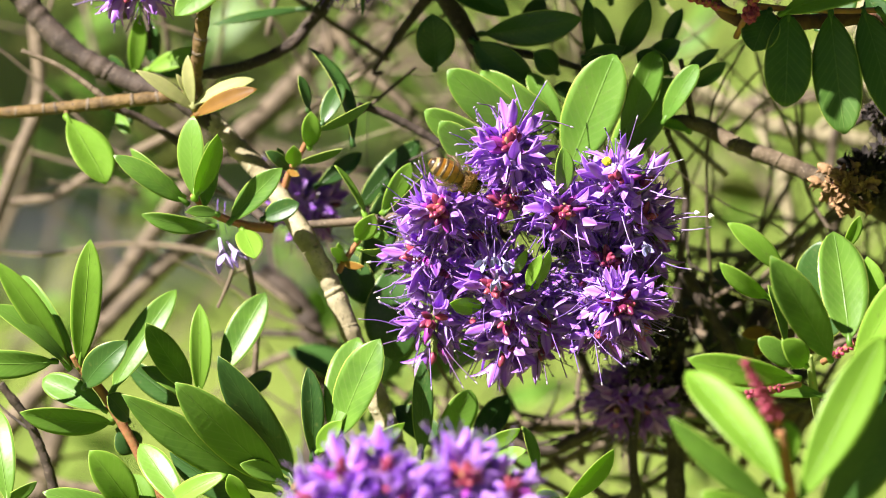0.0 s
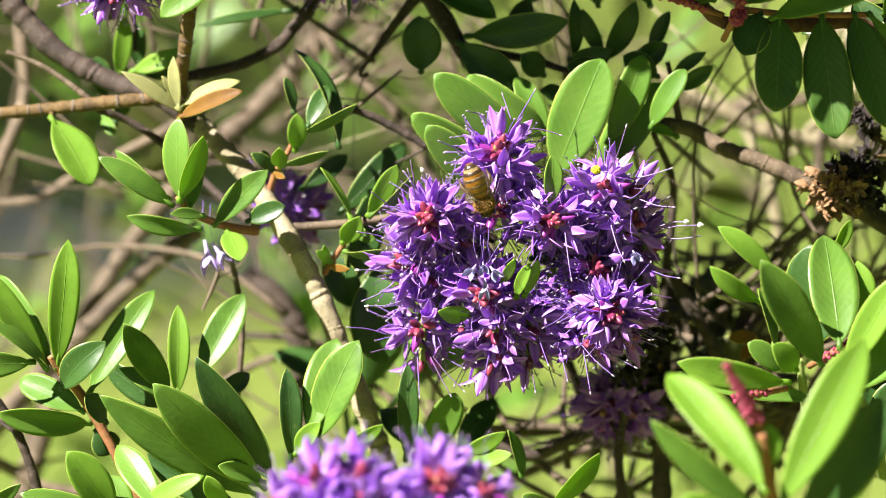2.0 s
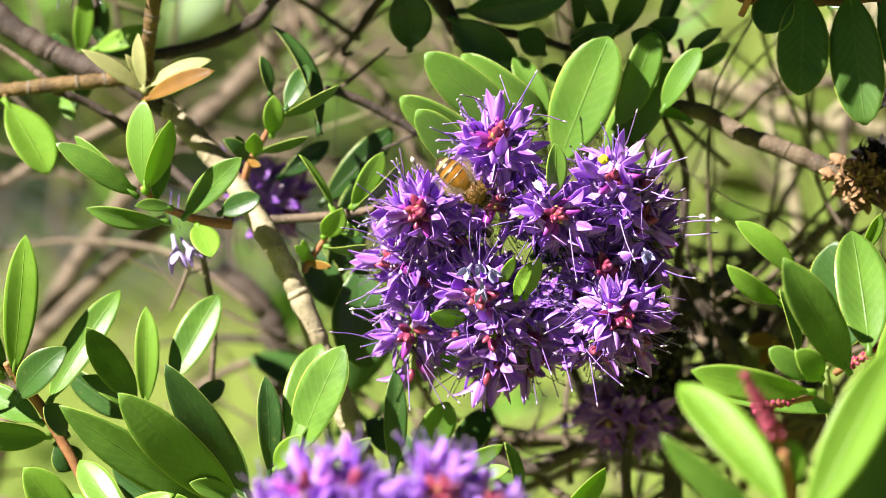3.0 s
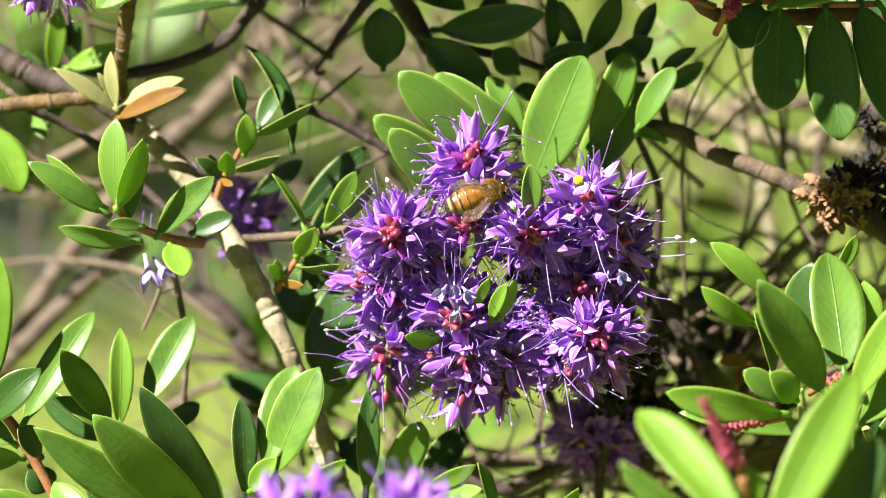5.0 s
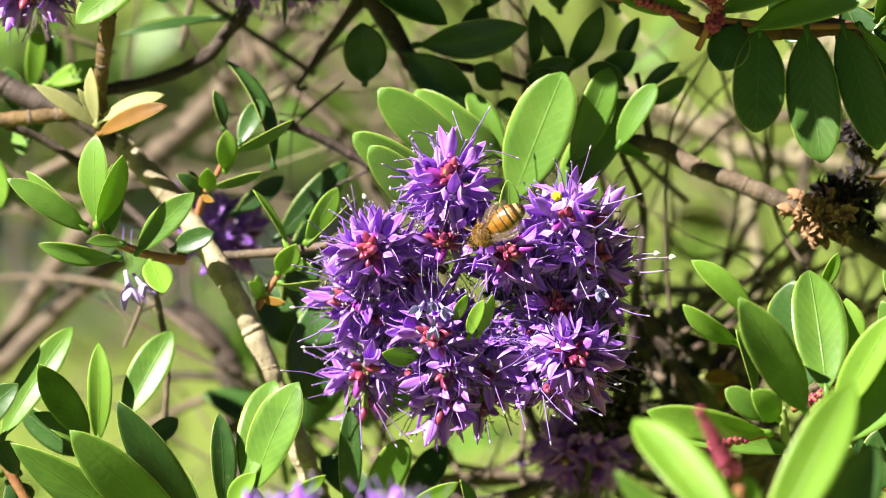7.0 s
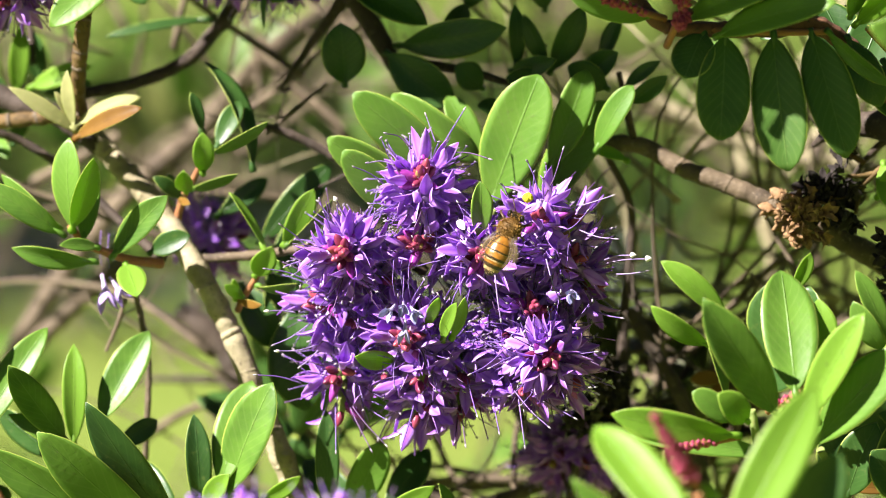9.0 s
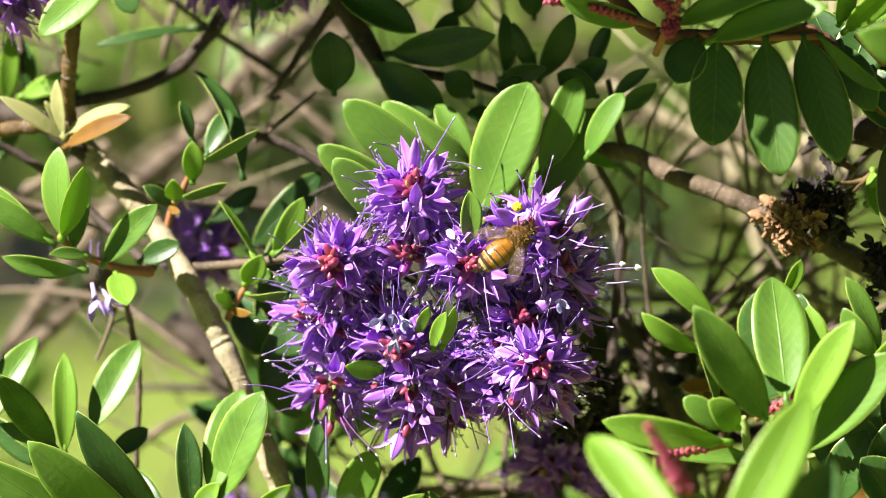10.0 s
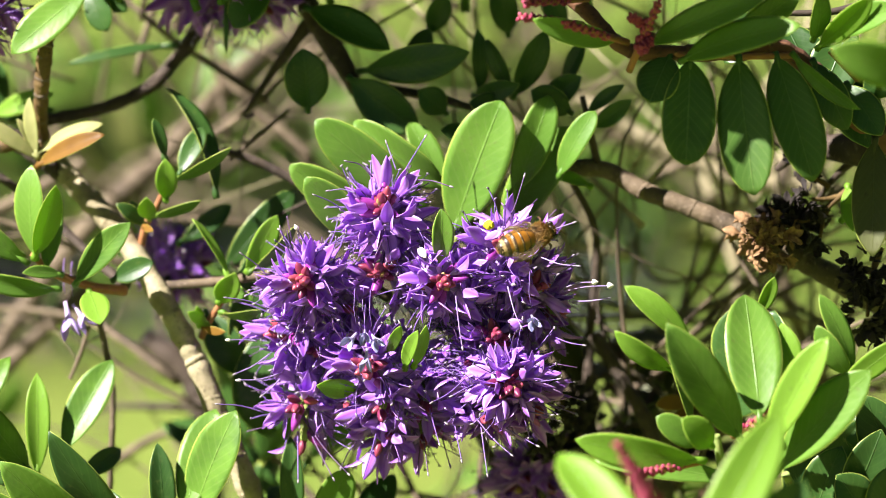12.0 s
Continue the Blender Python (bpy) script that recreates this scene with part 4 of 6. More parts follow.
BACK_LEAVES = shoot("large pale green leaves standing behind the flower head", [(1.62, -1.77, -1.5, 0.15), (1.61, -0.1, -1, 0.14), (1.68, 1.14, -0.4, 0.1)], "green", [
    ((1.71, 1.28, 0.2), (2.8, 4.05, 0.8), 1.6, -8, "pale", 0.03),
    ((2.98, 2.1, 0), (3.82, 4.16, 0.3), 0.88, 15, "pale"),
    ((2.78, 1.28, -0.6), (4.3, 3.48, 0), 1.16, -15, "pale"),
    ((4.01, 2.44, 0.2), (4.82, 3.81, 0.6), 0.61, -20, "pale"),
    ((0.98, 1.83, -0.2), (-1.25, 3.68, 0.7), 1.18, -10, "pale", 0.03),
    ((1.47, 2.24, -0.2), (-0.45, 3.66, 0.1), 0.99, -15, "pale"),
    ((0.5, 1.28, 0), (-1.8, 2.7, 0.8), 0.96, -15, "pale"),
    ((0.23, 0.73, 0.2), (-1.43, 2.42, 1.2), 0.99, -10, "pale"),
    ((1.47, 2.11, -0.3), (0.71, 3.63, -0.4), 0.69, 20, "pale"),
    ((4.65, 2.22, -0.6), (3.81, 2.49, -0.3), 0.3, 30, "young"),
])
INNER_LEAVES = shoot("small green leaves between the flowers", [(0.59, -2.5, -0.6, 0.1), (0.83, -1.73, 0.6, 0.08), (0.88, -1.35, 1.6, 0.05)], "green", [
    ((0.47, -1.59, 2.1), (0.79, -0.97, 2.6), 0.3, 10, "young"),
    ((0.82, -1.9, 2), (1.16, -1.09, 2.7), 0.35, -20, "young"),
    ((1.04, -1.86, 2.1), (1.34, -0.97, 2.7), 0.3, 30, "young"),
    ((-0.25, -2.34, 1.3), (-1.05, -2.25, 2.3), 0.5, -20, "young"),
    ((1.62, 0.30, 2.3), (1.66, 1.5, 2.5), 0.55, 20, "green"),
    ((0.21, -1.48, 0.5), (-0.29, -0.74, 0.2), 0.75, 0, "deep"),
    ((1.21, -0.99, 0), (2.21, -0.49, 0), 1, 0, "deep"),
    ((1.46, -2.49, 0), (2.21, -3.24, 0), 1, 0, "deep"),
])
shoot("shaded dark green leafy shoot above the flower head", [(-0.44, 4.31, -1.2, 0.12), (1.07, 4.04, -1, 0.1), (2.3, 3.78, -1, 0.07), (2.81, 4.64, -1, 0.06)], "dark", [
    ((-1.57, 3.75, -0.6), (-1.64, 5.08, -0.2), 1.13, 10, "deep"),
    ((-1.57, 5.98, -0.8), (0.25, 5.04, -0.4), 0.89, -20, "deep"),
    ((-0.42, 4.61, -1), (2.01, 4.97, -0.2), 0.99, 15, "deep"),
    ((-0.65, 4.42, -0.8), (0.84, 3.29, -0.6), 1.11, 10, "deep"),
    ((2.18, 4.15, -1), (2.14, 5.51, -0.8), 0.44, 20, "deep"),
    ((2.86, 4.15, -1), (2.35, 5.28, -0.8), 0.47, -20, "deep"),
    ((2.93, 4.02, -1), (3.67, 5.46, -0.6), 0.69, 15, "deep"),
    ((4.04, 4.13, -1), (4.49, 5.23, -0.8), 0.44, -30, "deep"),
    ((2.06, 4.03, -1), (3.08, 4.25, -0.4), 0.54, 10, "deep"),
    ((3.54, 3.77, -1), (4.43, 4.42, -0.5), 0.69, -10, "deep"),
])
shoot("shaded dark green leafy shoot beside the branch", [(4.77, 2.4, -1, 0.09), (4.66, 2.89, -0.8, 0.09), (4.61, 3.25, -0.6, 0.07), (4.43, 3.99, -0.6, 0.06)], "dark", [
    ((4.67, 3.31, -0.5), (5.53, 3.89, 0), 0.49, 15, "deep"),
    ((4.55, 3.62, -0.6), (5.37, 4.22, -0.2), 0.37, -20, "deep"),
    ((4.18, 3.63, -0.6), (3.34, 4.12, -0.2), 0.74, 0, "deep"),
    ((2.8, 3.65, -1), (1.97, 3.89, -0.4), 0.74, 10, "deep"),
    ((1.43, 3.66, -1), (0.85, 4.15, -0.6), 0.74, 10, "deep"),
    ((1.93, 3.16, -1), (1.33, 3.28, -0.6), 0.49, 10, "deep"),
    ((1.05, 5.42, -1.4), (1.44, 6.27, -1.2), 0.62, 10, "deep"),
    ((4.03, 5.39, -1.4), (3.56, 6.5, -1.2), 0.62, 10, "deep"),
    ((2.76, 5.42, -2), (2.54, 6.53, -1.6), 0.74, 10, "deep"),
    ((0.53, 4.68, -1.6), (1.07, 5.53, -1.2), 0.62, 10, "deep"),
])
TOP_RIGHT = shoot("hanging broad green leaves half in shadow", [(6.04, 4.78, 3.7, 0.09), (7, 4.7, 3.7, 0.07), (8.18, 4.67, 3.5, 0.07), (9.14, 4.7, 3.2, 0.07)], "red", [
    ((6.46, 4.68, 3.8), (6.05, 3.69, 4.3), 1.04, 10, "mature", 0.03),
    ((6.9, 4.6, 3.9), (6.79, 2.37, 4.3), 1.33, -10, "mature", 0.03),
    ((7.92, 4.6, 3.7), (8.23, 1.73, 4.1), 1.33, 10, "mature", 0.03),
    ((8.72, 4.65, 3.4), (9.44, 2.01, 3.8), 1.23, -10, "mature", 0.03),
    ((9.08, 4.67, 3.4), (10.46, 3.51, 4), 0.37, 35, "green"),
    ((6.76, 4.6, 4), (9.24, 5.23, 5.4), 0.81, -25, "green"),
    ((6.03, 4.94, 3.9), (8.55, 5.86, 5.2), 0.76, -15, "green"),
    ((7.83, 5.15, 3.7), (9.27, 6.05, 4.4), 0.69, 20, "green"),
    ((5.31, 5.02, 3.9), (3.64, 5.45, 5), 0.59, -20, "green"),
    ((9.49, 4.56, 3), (10.2, 3.11, 3), 0.86, 0, "deep"),
])
# Dark-toned leaves added to darken the gaps between the hanging ones
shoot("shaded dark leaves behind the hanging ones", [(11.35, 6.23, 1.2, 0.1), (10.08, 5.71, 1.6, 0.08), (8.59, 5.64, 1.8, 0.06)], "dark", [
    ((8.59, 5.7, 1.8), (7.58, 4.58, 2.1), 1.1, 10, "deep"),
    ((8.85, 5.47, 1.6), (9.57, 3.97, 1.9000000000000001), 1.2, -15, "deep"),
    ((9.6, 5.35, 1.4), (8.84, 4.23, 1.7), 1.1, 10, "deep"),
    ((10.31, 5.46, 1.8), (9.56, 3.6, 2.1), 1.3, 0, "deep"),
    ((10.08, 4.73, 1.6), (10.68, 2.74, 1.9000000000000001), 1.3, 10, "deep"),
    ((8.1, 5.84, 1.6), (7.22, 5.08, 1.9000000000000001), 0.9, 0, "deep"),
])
shoot("bright leaves at the end of a shaded branch", [(10.45, 4.21, 2.4, 0.1), (10.09, 4.56, 2.8, 0.09), (9.85, 4.79, 3, 0.07)], "red", [
    ((9.61, 4.86, 3.1), (10.75, 5.89, 4.4), 0.62, 20, "young"),
    ((9.97, 5.14, 3.2), (11.28, 5.67, 4.4), 0.69, -15, "pale"),
    ((9.5, 5.03, 3.1), (9.63, 6.07, 4), 0.49, 30, "green"),
    ((10.56, 3.84, 2.6), (11.4, 4.53, 3.2), 0.86, 0, "deep"),
    ((10.2, 4.08, 2.6), (10.91, 2.99, 3), 0.86, 0, "deep"),
    ((10.19, 1.95, 0.5), (10.3, 0.97, 1), 0.44, 10, "young"),
    ((10.06, 1.22, 0.5), (10.43, 1.94, 1), 0.3, 0, "young"),
    ((10.68, 2.44, 0.4), (10.55, 1.09, 0.8), 0.49, 20, "pale"),
])
shoot("brown-green ageing leaf in shade", [(11.01, 3.12, 2.2, 0.09), (10.82, 3, 2.4, 0.07), (10.77, 2.88, 2.5, 0.06)], "dark", [
    ((10.77, 2.88, 2.5), (10.71, 0.42, 3), 1.04, 10, "dim"),
])
shoot("broad green leaf on a long stem", [(13.69, 3.12, 6, 0.1), (12.74, 3.69, 7, 0.09), (12.04, 4.03, 7.6, 0.06)], "green", [
    ((11.92, 4.02, 7.7), (9.86, 4.63, 9), 1.04, -10, "green"),
])
RIGHT_SHOOT = shoot("upright rosette of broad glossy green leaves", [(8.07, -6.13, 2, 0.15), (7.62, -4.64, 3.2, 0.12), (7.46, -3.79, 3.8, 0.1), (7.39, -3.3, 4, 0.07)], "green", [
    ((7.88, -3.37, 4), (6.4, -0.94, 5.6), 1.11, 5, "green", 0.04),
    ((8.31, -2.94, 4.5), (7.99, -0.37, 3.29), 1.38, 13, "green", 0.03),
    ((8.42, -3.66, 4.3), (9.76, -1.25, 5.2), 0.86, -20, "young", 0.04),
    ((6.87, -1.41, 3.2), (5.46, -0.16, 3.6), 0.59, 20, "young"),
    ((6.45, -1.94, 3.4), (5.26, -1.1, 4), 0.52, -25, "young"),
    ((6.83, -3.07, 3.6), (6.41, -1.63, 3.8), 0.3, 45, "green"),
    ((7.06, -3.83, 4.4), (4.46, -3.35, 5.2), 0.84, -15, "young"),
    ((7, -3.53, 4.2), (6.15, -2.9, 4.6), 0.62, 10, "pale"),
    ((7.3, -3.53, 4.4), (6.68, -2.94, 5), 0.71, 15, "young"),
    ((8.96, -2.49, 3.5), (8.78, -0.96, 3.6), 0.74, 10, "young"),
    ((8.25, -0.82, 3), (8.63, 0.01, 3.2), 0.37, 20, "young"),
])
RIGHT_LOW = shoot("leafy shoot with one leaf in deep shadow", [(9.52, -6.14, 2, 0.12), (9.17, -4.9, 3, 0.11), (8.82, -4.15, 3.7, 0.09)], "green", [
    ((8.65, -4.09, 3.9), (10.64, -1.96, 5), 1.18, -20, "green", 0.04),
    ((10.27, -1.97, 3.2), (9.57, -0.37, 3.6), 0.54, 25, "green"),
    ((10.21, -2.09, 3.3), (9.52, -1.02, 3.8), 0.59, -20, "green"),
    ((7.75, -4.27, 3.6), (4.79, -3.82, 4), 0.62, 15, "green"),
    ((9.91, -2.39, 3.2), (11.34, -1.32, 3.8), 0.62, 15, "young"),
    ((9.27, -4.57, -1.5), (10.89, -3.1, -1.7), 1.11, 0, "deep"),
    ((9.89, -4.82, -1.5), (11.38, -3.85, -1.7), 1.11, 0, "deep"),
    ((8.91, -5, 0.2), (9.41, -3.55, -0.2), 1.23, 20, "deep"),
    ((10.39, -3.83, -1.4), (10.15, -2.85, -1.7), 0.74, 0, "deep"),
    ((9.4, -5.01, 0), (10.51, -4.06, -0.6), 0.99, 20, "deep"),
    # Hidden behind the rosette, added to keep sun off the corner leaves
    ((8.02, -2.67, 0.4), (7.8, -0.59, 0.8), 1.23, -30, "deep"),
    ((8.5, -2.79, 0.4), (8.59, -0.72, 0.8), 1.23, -30, "deep"),
    ((7.71, -3.03, 0.3), (8.33, -1.81, 0.6), 1.36, -30, "deep"),
    ((8.93, -2.43, 0.3), (8.82, -1.33, 0.5), 0.86, -30, "deep"),
])
# The shade low in this corner is in the leaves' dark tone
shoot("shaded dark green leafy shoot low in the shrub", [(10.84, -6.8, 1, 0.1), (10.66, -5.68, 1.8, 0.08), (10.49, -4.94, 2.2, 0.06)], "dark", [
    ((10.13, -4.93, 2.4), (10.86, -3.24, 2.9), 1.1, 10, "deep"),
    ((9.41, -5.17, 2.2), (10.02, -3.6, 2.7), 1.1, -15, "deep"),
    ((11.22, -4.47, 1.8), (10.51, -2.53, 2.3), 1.2, 10, "deep"),
    ((11.33, -4.95, 2.0), (11.58, -3.01, 2.5), 1.2, 0, "deep"),
    ((10.6, -5.27, 2.8), (9.9, -4.18, 3.3), 1.0, 25, "deep"),
    ((10.84, -5.63, 2.8), (11.21, -3.94, 3.3), 1.1, -15, "deep"),
])
shoot("broad leaves behind the twigs partly in sun", [(-8.87, 6.41, -2.4, 0.09), (-8.73, 5.14, -2.2, 0.07), (-8.64, 4.25, -2, 0.06)], "dark", [
    ((-9.04, 3.63, -2.2), (-8.87, 5.12, -1.8), 0.54, 10, "young"),
    ((-8.56, 3.88, -2.4), (-8.66, 5.01, -2.2), 0.57, 0, "deep"),
    ((-8.7, 3.75, -2), (-7.28, 4.2, -1.4), 0.54, -15, "young"),
    ((-8.6, 3.75, -2.2), (-7.31, 3.87, -2), 0.49, 20, "deep"),
    ((-9.4, 2.62, -2), (-9.1, 2.17, -1.6), 0.35, 10, "pale"),
    ((-9.12, 2.49, -2.3), (-8.84, 3.37, -2.1), 0.49, 20, "deep"),
    ((-9.39, 3.13, -2.4), (-9.61, 4.13, -2.2), 0.62, 10, "deep"),
])
shoot("large glossy leaf on an upright twig", [(-6.33, 6.90, -0.9, 0.06), (-6.33, 6.62, -0.2, 0.06), (-6.18, 6.41, 0.9, 0.05)], "brown", [
    ((-6.18, 6.41, 0.9), (-7.84, 4.98, 1.3), 0.98, 14, "green"),
    ((-2.42, 6.6, -0.6), (-3.16, 5.54, -0.3), 0.95, 10, "deep"),
    ((-3.33, 6.55, -0.6), (-3.34, 4.96, -0.4), 0.14, 0, "deep"),
    ((-6.34, 6.52, -0.6), (-5.95, 5.52, -0.4), 0.74, 15, "deep"),
    ((-6.17, 6.47, -0.8), (-5.53, 5.95, -0.6), 0.49, 10, "deep"),
])
shoot("long dark leaf in shade", [(-4.64, 5.41, -3.2, 0.05), (-4.71, 5.36, -3.2, 0.04), (-4.79, 5.31, -3.2, 0.04)], "dark", [
    ((-4.79, 5.31, -3.2), (-7.12, 4.87, -2.6), 0.27, 20, "deep"),
])
shoot("rust-coloured dead leaf caught in the twigs", [(6.73, -2.77, -2.2, 0.05), (6.68, -2.74, -2, 0.04), (6.63, -2.73, -1.8, 0.04)], "dark", [
    ((6.63, -2.73, -1.8), (5.95, -2.76, -1.4), 0.42, 10, "dry"),
    ((6.7, -2.83, -2.2), (6.3, -3.32, -2), 0.37, 10, "dry"),
])
shoot("rust-coloured dead leaf low in the shrub", [(10.76, -5.34, 1, 0.05), (10.64, -5.19, 1, 0.04), (10.51, -5.08, 1.2, 0.04)], "dark", [
    ((10.51, -5.08, 1.2), (9.18, -4.97, 1.6), 0.37, 10, "dry"),
])
FRONT_SHOOT = shoot("bright leafy shoot below a pink bud spike", [(7.23, -9.19, 8.5, 0.18), (6.8, -7.16, 10, 0.15), (6.54, -5.84, 10.9, 0.14), (6.34, -4.67, 11.5, 0.11)], "red", [
    ((6.35, -5.91, 12.27), (4.25, -3.4, 10.32), 1.12, 28, "young", 0.04),
    ((6.22, -6.48, 10.9), (3.84, -4.39, 11.7), 0.73, -25, "green", 0.04),
    ((6.72, -6.33, 11.51), (8.68, -2.6, 10.69), 1.31, 2, "young", 0.04),
    ((6.53, -5.45, 11.1), (6.47, -4.48, 11.4), 0.65, 10, "young"),
    ((7.27, -6.76, 10.3), (9.17, -3.93, 10.7), 1.57, 15, "deep"),
    ((6.09, -6.86, 10.9), (4.53, -6.09, 11.7), 0.65, 10, "young"),
])
MAIN_HEAD = flower_head("dense violet flower head with crimson buds", (0.78, -1.25, -1.2), [
    (0.38, 1.7, 2.4, 24, 15, (-0.05, 0.45, 1)),
    (-1.33, 0.01, 2.6, 26, 14, (-0.15, 0.05, 1)),
    (1.73, -0.05, 2.8, 15, 18, (0.1, -0.05, 1)),
    (0.3, 0.16, 2.1, 7, 12, (-0.1, 0.0, 1)),
    (2.93, 0.78, 2.5, 14, 5, (0.05, 0.25, 1)),
    (3.75, 0.7, 2.0, 9, 4, (0.7, 0.7, 0.7)),
    (3.8, -0.17, 1.9, 16, 5, (0.7, 0.1, 0.8)),
    (4.17, -0.73, 1.1, 16, 4, (0.95, -0.15, 0.4)),
    (2.81, -1.21, 2.2, 14, 15, (0.15, 0.05, 1)),
    (3.17, -2.34, 2.7, 26, 12, (0.2, -0.2, 1)),
    (0.02, -1.93, 2.4, 9, 14, (-0.1, -0.15, 1)),
    (-2.05, -1.08, 1.6, 20, 9, (-0.65, 0.05, 0.75)),
    (-1.16, -1.66, 1.5, 12, 3, (-0.2, -0.5, 0.8)),
    (0.27, -2.95, 1.9, 20, 3, (-0.15, -0.7, 0.75)),
    (1.26, -2.77, 1.6, 16, 4, (0.2, -0.65, 0.75)),
    (-1.58, -2.77, 1.7, 7, 5, (-0.25, -0.35, 0.9)),
    (-1.43, -3.65, 1.3, 4, 2, (0.0, -0.9, 0.5)),
    (2.06, -1.84, 1.4, 9, 2, (-0.4, -0.1, 0.9)),
    (-0.48, -0.67, 1.6, 8, 2, (0.4, -0.3, 0.9)),
    (0.21, -3.64, 1.5, 16, 2, (-0.1, -0.75, 0.7)),
    (1.2, -3.48, 1.3, 14, 2, (0.15, -0.75, 0.7)),
    (2.49, -3.07, 1.9, 16, 3, (-0.05, -0.55, 0.85)),
    (3.6, -2.89, 1.7, 12, 3, (0.55, -0.45, 0.75)),
    (-0.54, -2.78, 1.2, 8, 3, (-0.2, -0.5, 0.85)),
    (2.79, -0.17, 1.8, 10, 2, (0.2, -0.2, 1)),
], [(2.94, -5.94, -5, 0.13), (2.14, -3.58, -3.6, 0.13), (0.84, -1.5, -1, 0.13)], 100, size=1)
FRONT_HEAD = flower_head("pale violet flower head with crimson buds", (-1.98, -7.96, 9.6), [
    (-3.55, -5.55, 12, 22, 6, (-0.2, 0.7, 0.8)),
    (-2.55, -5.50, 12, 20, 5, (0.1, 0.8, 0.7)),
    (-0.68, -5.62, 12.2, 22, 12, (0.1, 0.5, 0.9)),
    (0.30, -5.95, 11.8, 18, 6, (0.5, 0.5, 0.8)),
    (-4.25, -6.25, 11.6, 20, 8, (-0.6, 0.4, 0.8)),
    (-2.10, -6.35, 12.6, 22, 8, (0.0, 0.2, 1)),
    (-4.30, -7.20, 11.4, 16, 8, (-0.6, 0.0, 0.8)),
    (0.50, -6.90, 11.4, 16, 8, (0.6, 0.0, 0.8)),
    (-1.81, -7.25, 12.6, 16, 8, (0.0, -0.1, 1)),
], [(-1.61, -10.53, 8, 0.16), (-1.86, -8.52, 9, 0.16), (-1.98, -7.82, 9.8, 0.15)], 300, size=1.12)
flower_head("violet flower head hanging in partial shade", (-9.03, 6.67, -0.4), [
    (-8.86, 5.51, 1.2, 22, 4),
    (-9.49, 6.2, 1, 16, 4),
    (-8.12, 6.2, 1, 16, 4),
], [(-9.24, 5.05, -1.6, 0.13), (-9.27, 6, -1, 0.13), (-9.03, 6.67, -0.4, 0.12)], 400, size=1)
flower_head("violet flower head in shade on a dark stem", (-3.22, 6.85, -1.8), [
    (-2.5, 5.93, -0.8, 18, 4),
    (-3.87, 6.19, -0.8, 18, 4),
    (-3.08, 6.29, -0.4, 18, 4),
    (-4.62, 6.45, -0.8, 16, 4),
], [(-1.72, 6.46, -1.8, 0.14), (-2.46, 6.97, -1.8, 0.14), (-3.22, 6.85, -1.8, 0.12)], 440, size=1)
flower_head("dark violet flower head in deep shade", (-4.97, 0.46, -3.2), [
    (-4.68, 0.95, -3, 10, 2),
    (-5.32, 0.32, -3.2, 6, 2),
    (-4.13, 0.32, -3.2, 5, 2),
], [(-4.71, -0.66, -1.5, 0.12), (-4.88, -0.1, -2.4, 0.12), (-4.97, 0.46, -3.2, 0.12)], 460, size=1)
flower_head("dark violet flower head in deep shade", (3.32, -4.17, -3), [
    (3.24, -4.46, -1.6, 15, 3),
    (2.82, -4.70, -1.8, 12, 2),
    (3.66, -4.76, -1.8, 12, 2),
    (3.30, -4.95, -1.9, 10, 2),
], [(4.28, -3.45, -2.2, 0.12), (3.73, -3.74, -2.6, 0.12), (3.32, -4.17, -3, 0.12)], 480, size=1)
stamen(MAIN_HEAD, (-2.39, -1.3, 1.6), (-2.97, -1.27, 1.8), -0.02, FILAMENT, 0.0001)
stamen(MAIN_HEAD, (-2.12, -1.58, 1.6), (-2.82, -1.99, 1.9), 0.05, FILAMENT, 0)
stamen(MAIN_HEAD, (-1.92, -2.01, 1.6), (-2.73, -2.13, 2), 0.05, FILAMENT, 0.0001)
stamen(MAIN_HEAD, (-1.9, -2.12, 1.6), (-2.26, -2.46, 1.8), 0.02, FILAMENT, 0)
stamen(MAIN_HEAD, (-2.24, -2.83, 1.8), (-3.18, -2.64, 2.2), -0.05, STAMEN, 0)
stamen(MAIN_HEAD, (-2.07, -0.61, 2.2), (-2.93, -0.36, 2.6), -0.05, STAMEN, 0)
stamen(MAIN_HEAD, (-2.01, 0.01, 2.2), (-2.6, 0.57, 2.6), -0.05, STAMEN, 0)
stamen(MAIN_HEAD, (-1.58, 0.5, 2.2), (-1.77, 1.11, 2.6), 0, STAMEN, 0)
stamen(MAIN_HEAD, (-1.15, 0.56, 2.2), (-1.42, 1.11, 2.6), 0, STAMEN, 0.0003)
stamen(MAIN_HEAD, (4.22, -0.29, 1.6), (5.2, -0.17, 1.9), -0.04, FILAMENT, 0.0005)
stamen(MAIN_HEAD, (4.16, -0.25, 1.6), (4.87, -0.09, 1.8), -0.06, FILAMENT, 0.0004)
stamen(MAIN_HEAD, (4.41, -0.5, 1.5), (5.18, -0.44, 1.8), 0.02, FILAMENT, 0)
stamen(MAIN_HEAD, (3.77, 0.45, 2), (4.56, 0.26, 2.4), 0.05, FILAMENT, 0)
stamen(MAIN_HEAD, (3.42, 0.41, 2.4), (3.97, 0.85, 2.8), 0.08, STAMEN, 0)
stamen(MAIN_HEAD, (3.4, 0.88, 2.2), (4.49, 1.18, 2.6), 0.02, FILAMENT, 0)
stamen(MAIN_HEAD, (3.05, 1.18, 2.4), (3.44, 2.18, 2.4), 0.12, STYLE_DARK, 0)
stamen(MAIN_HEAD, (4.08, -1.27, 2.2), (4.68, -1.43, 2.6), 0.03, STAMEN, 0)
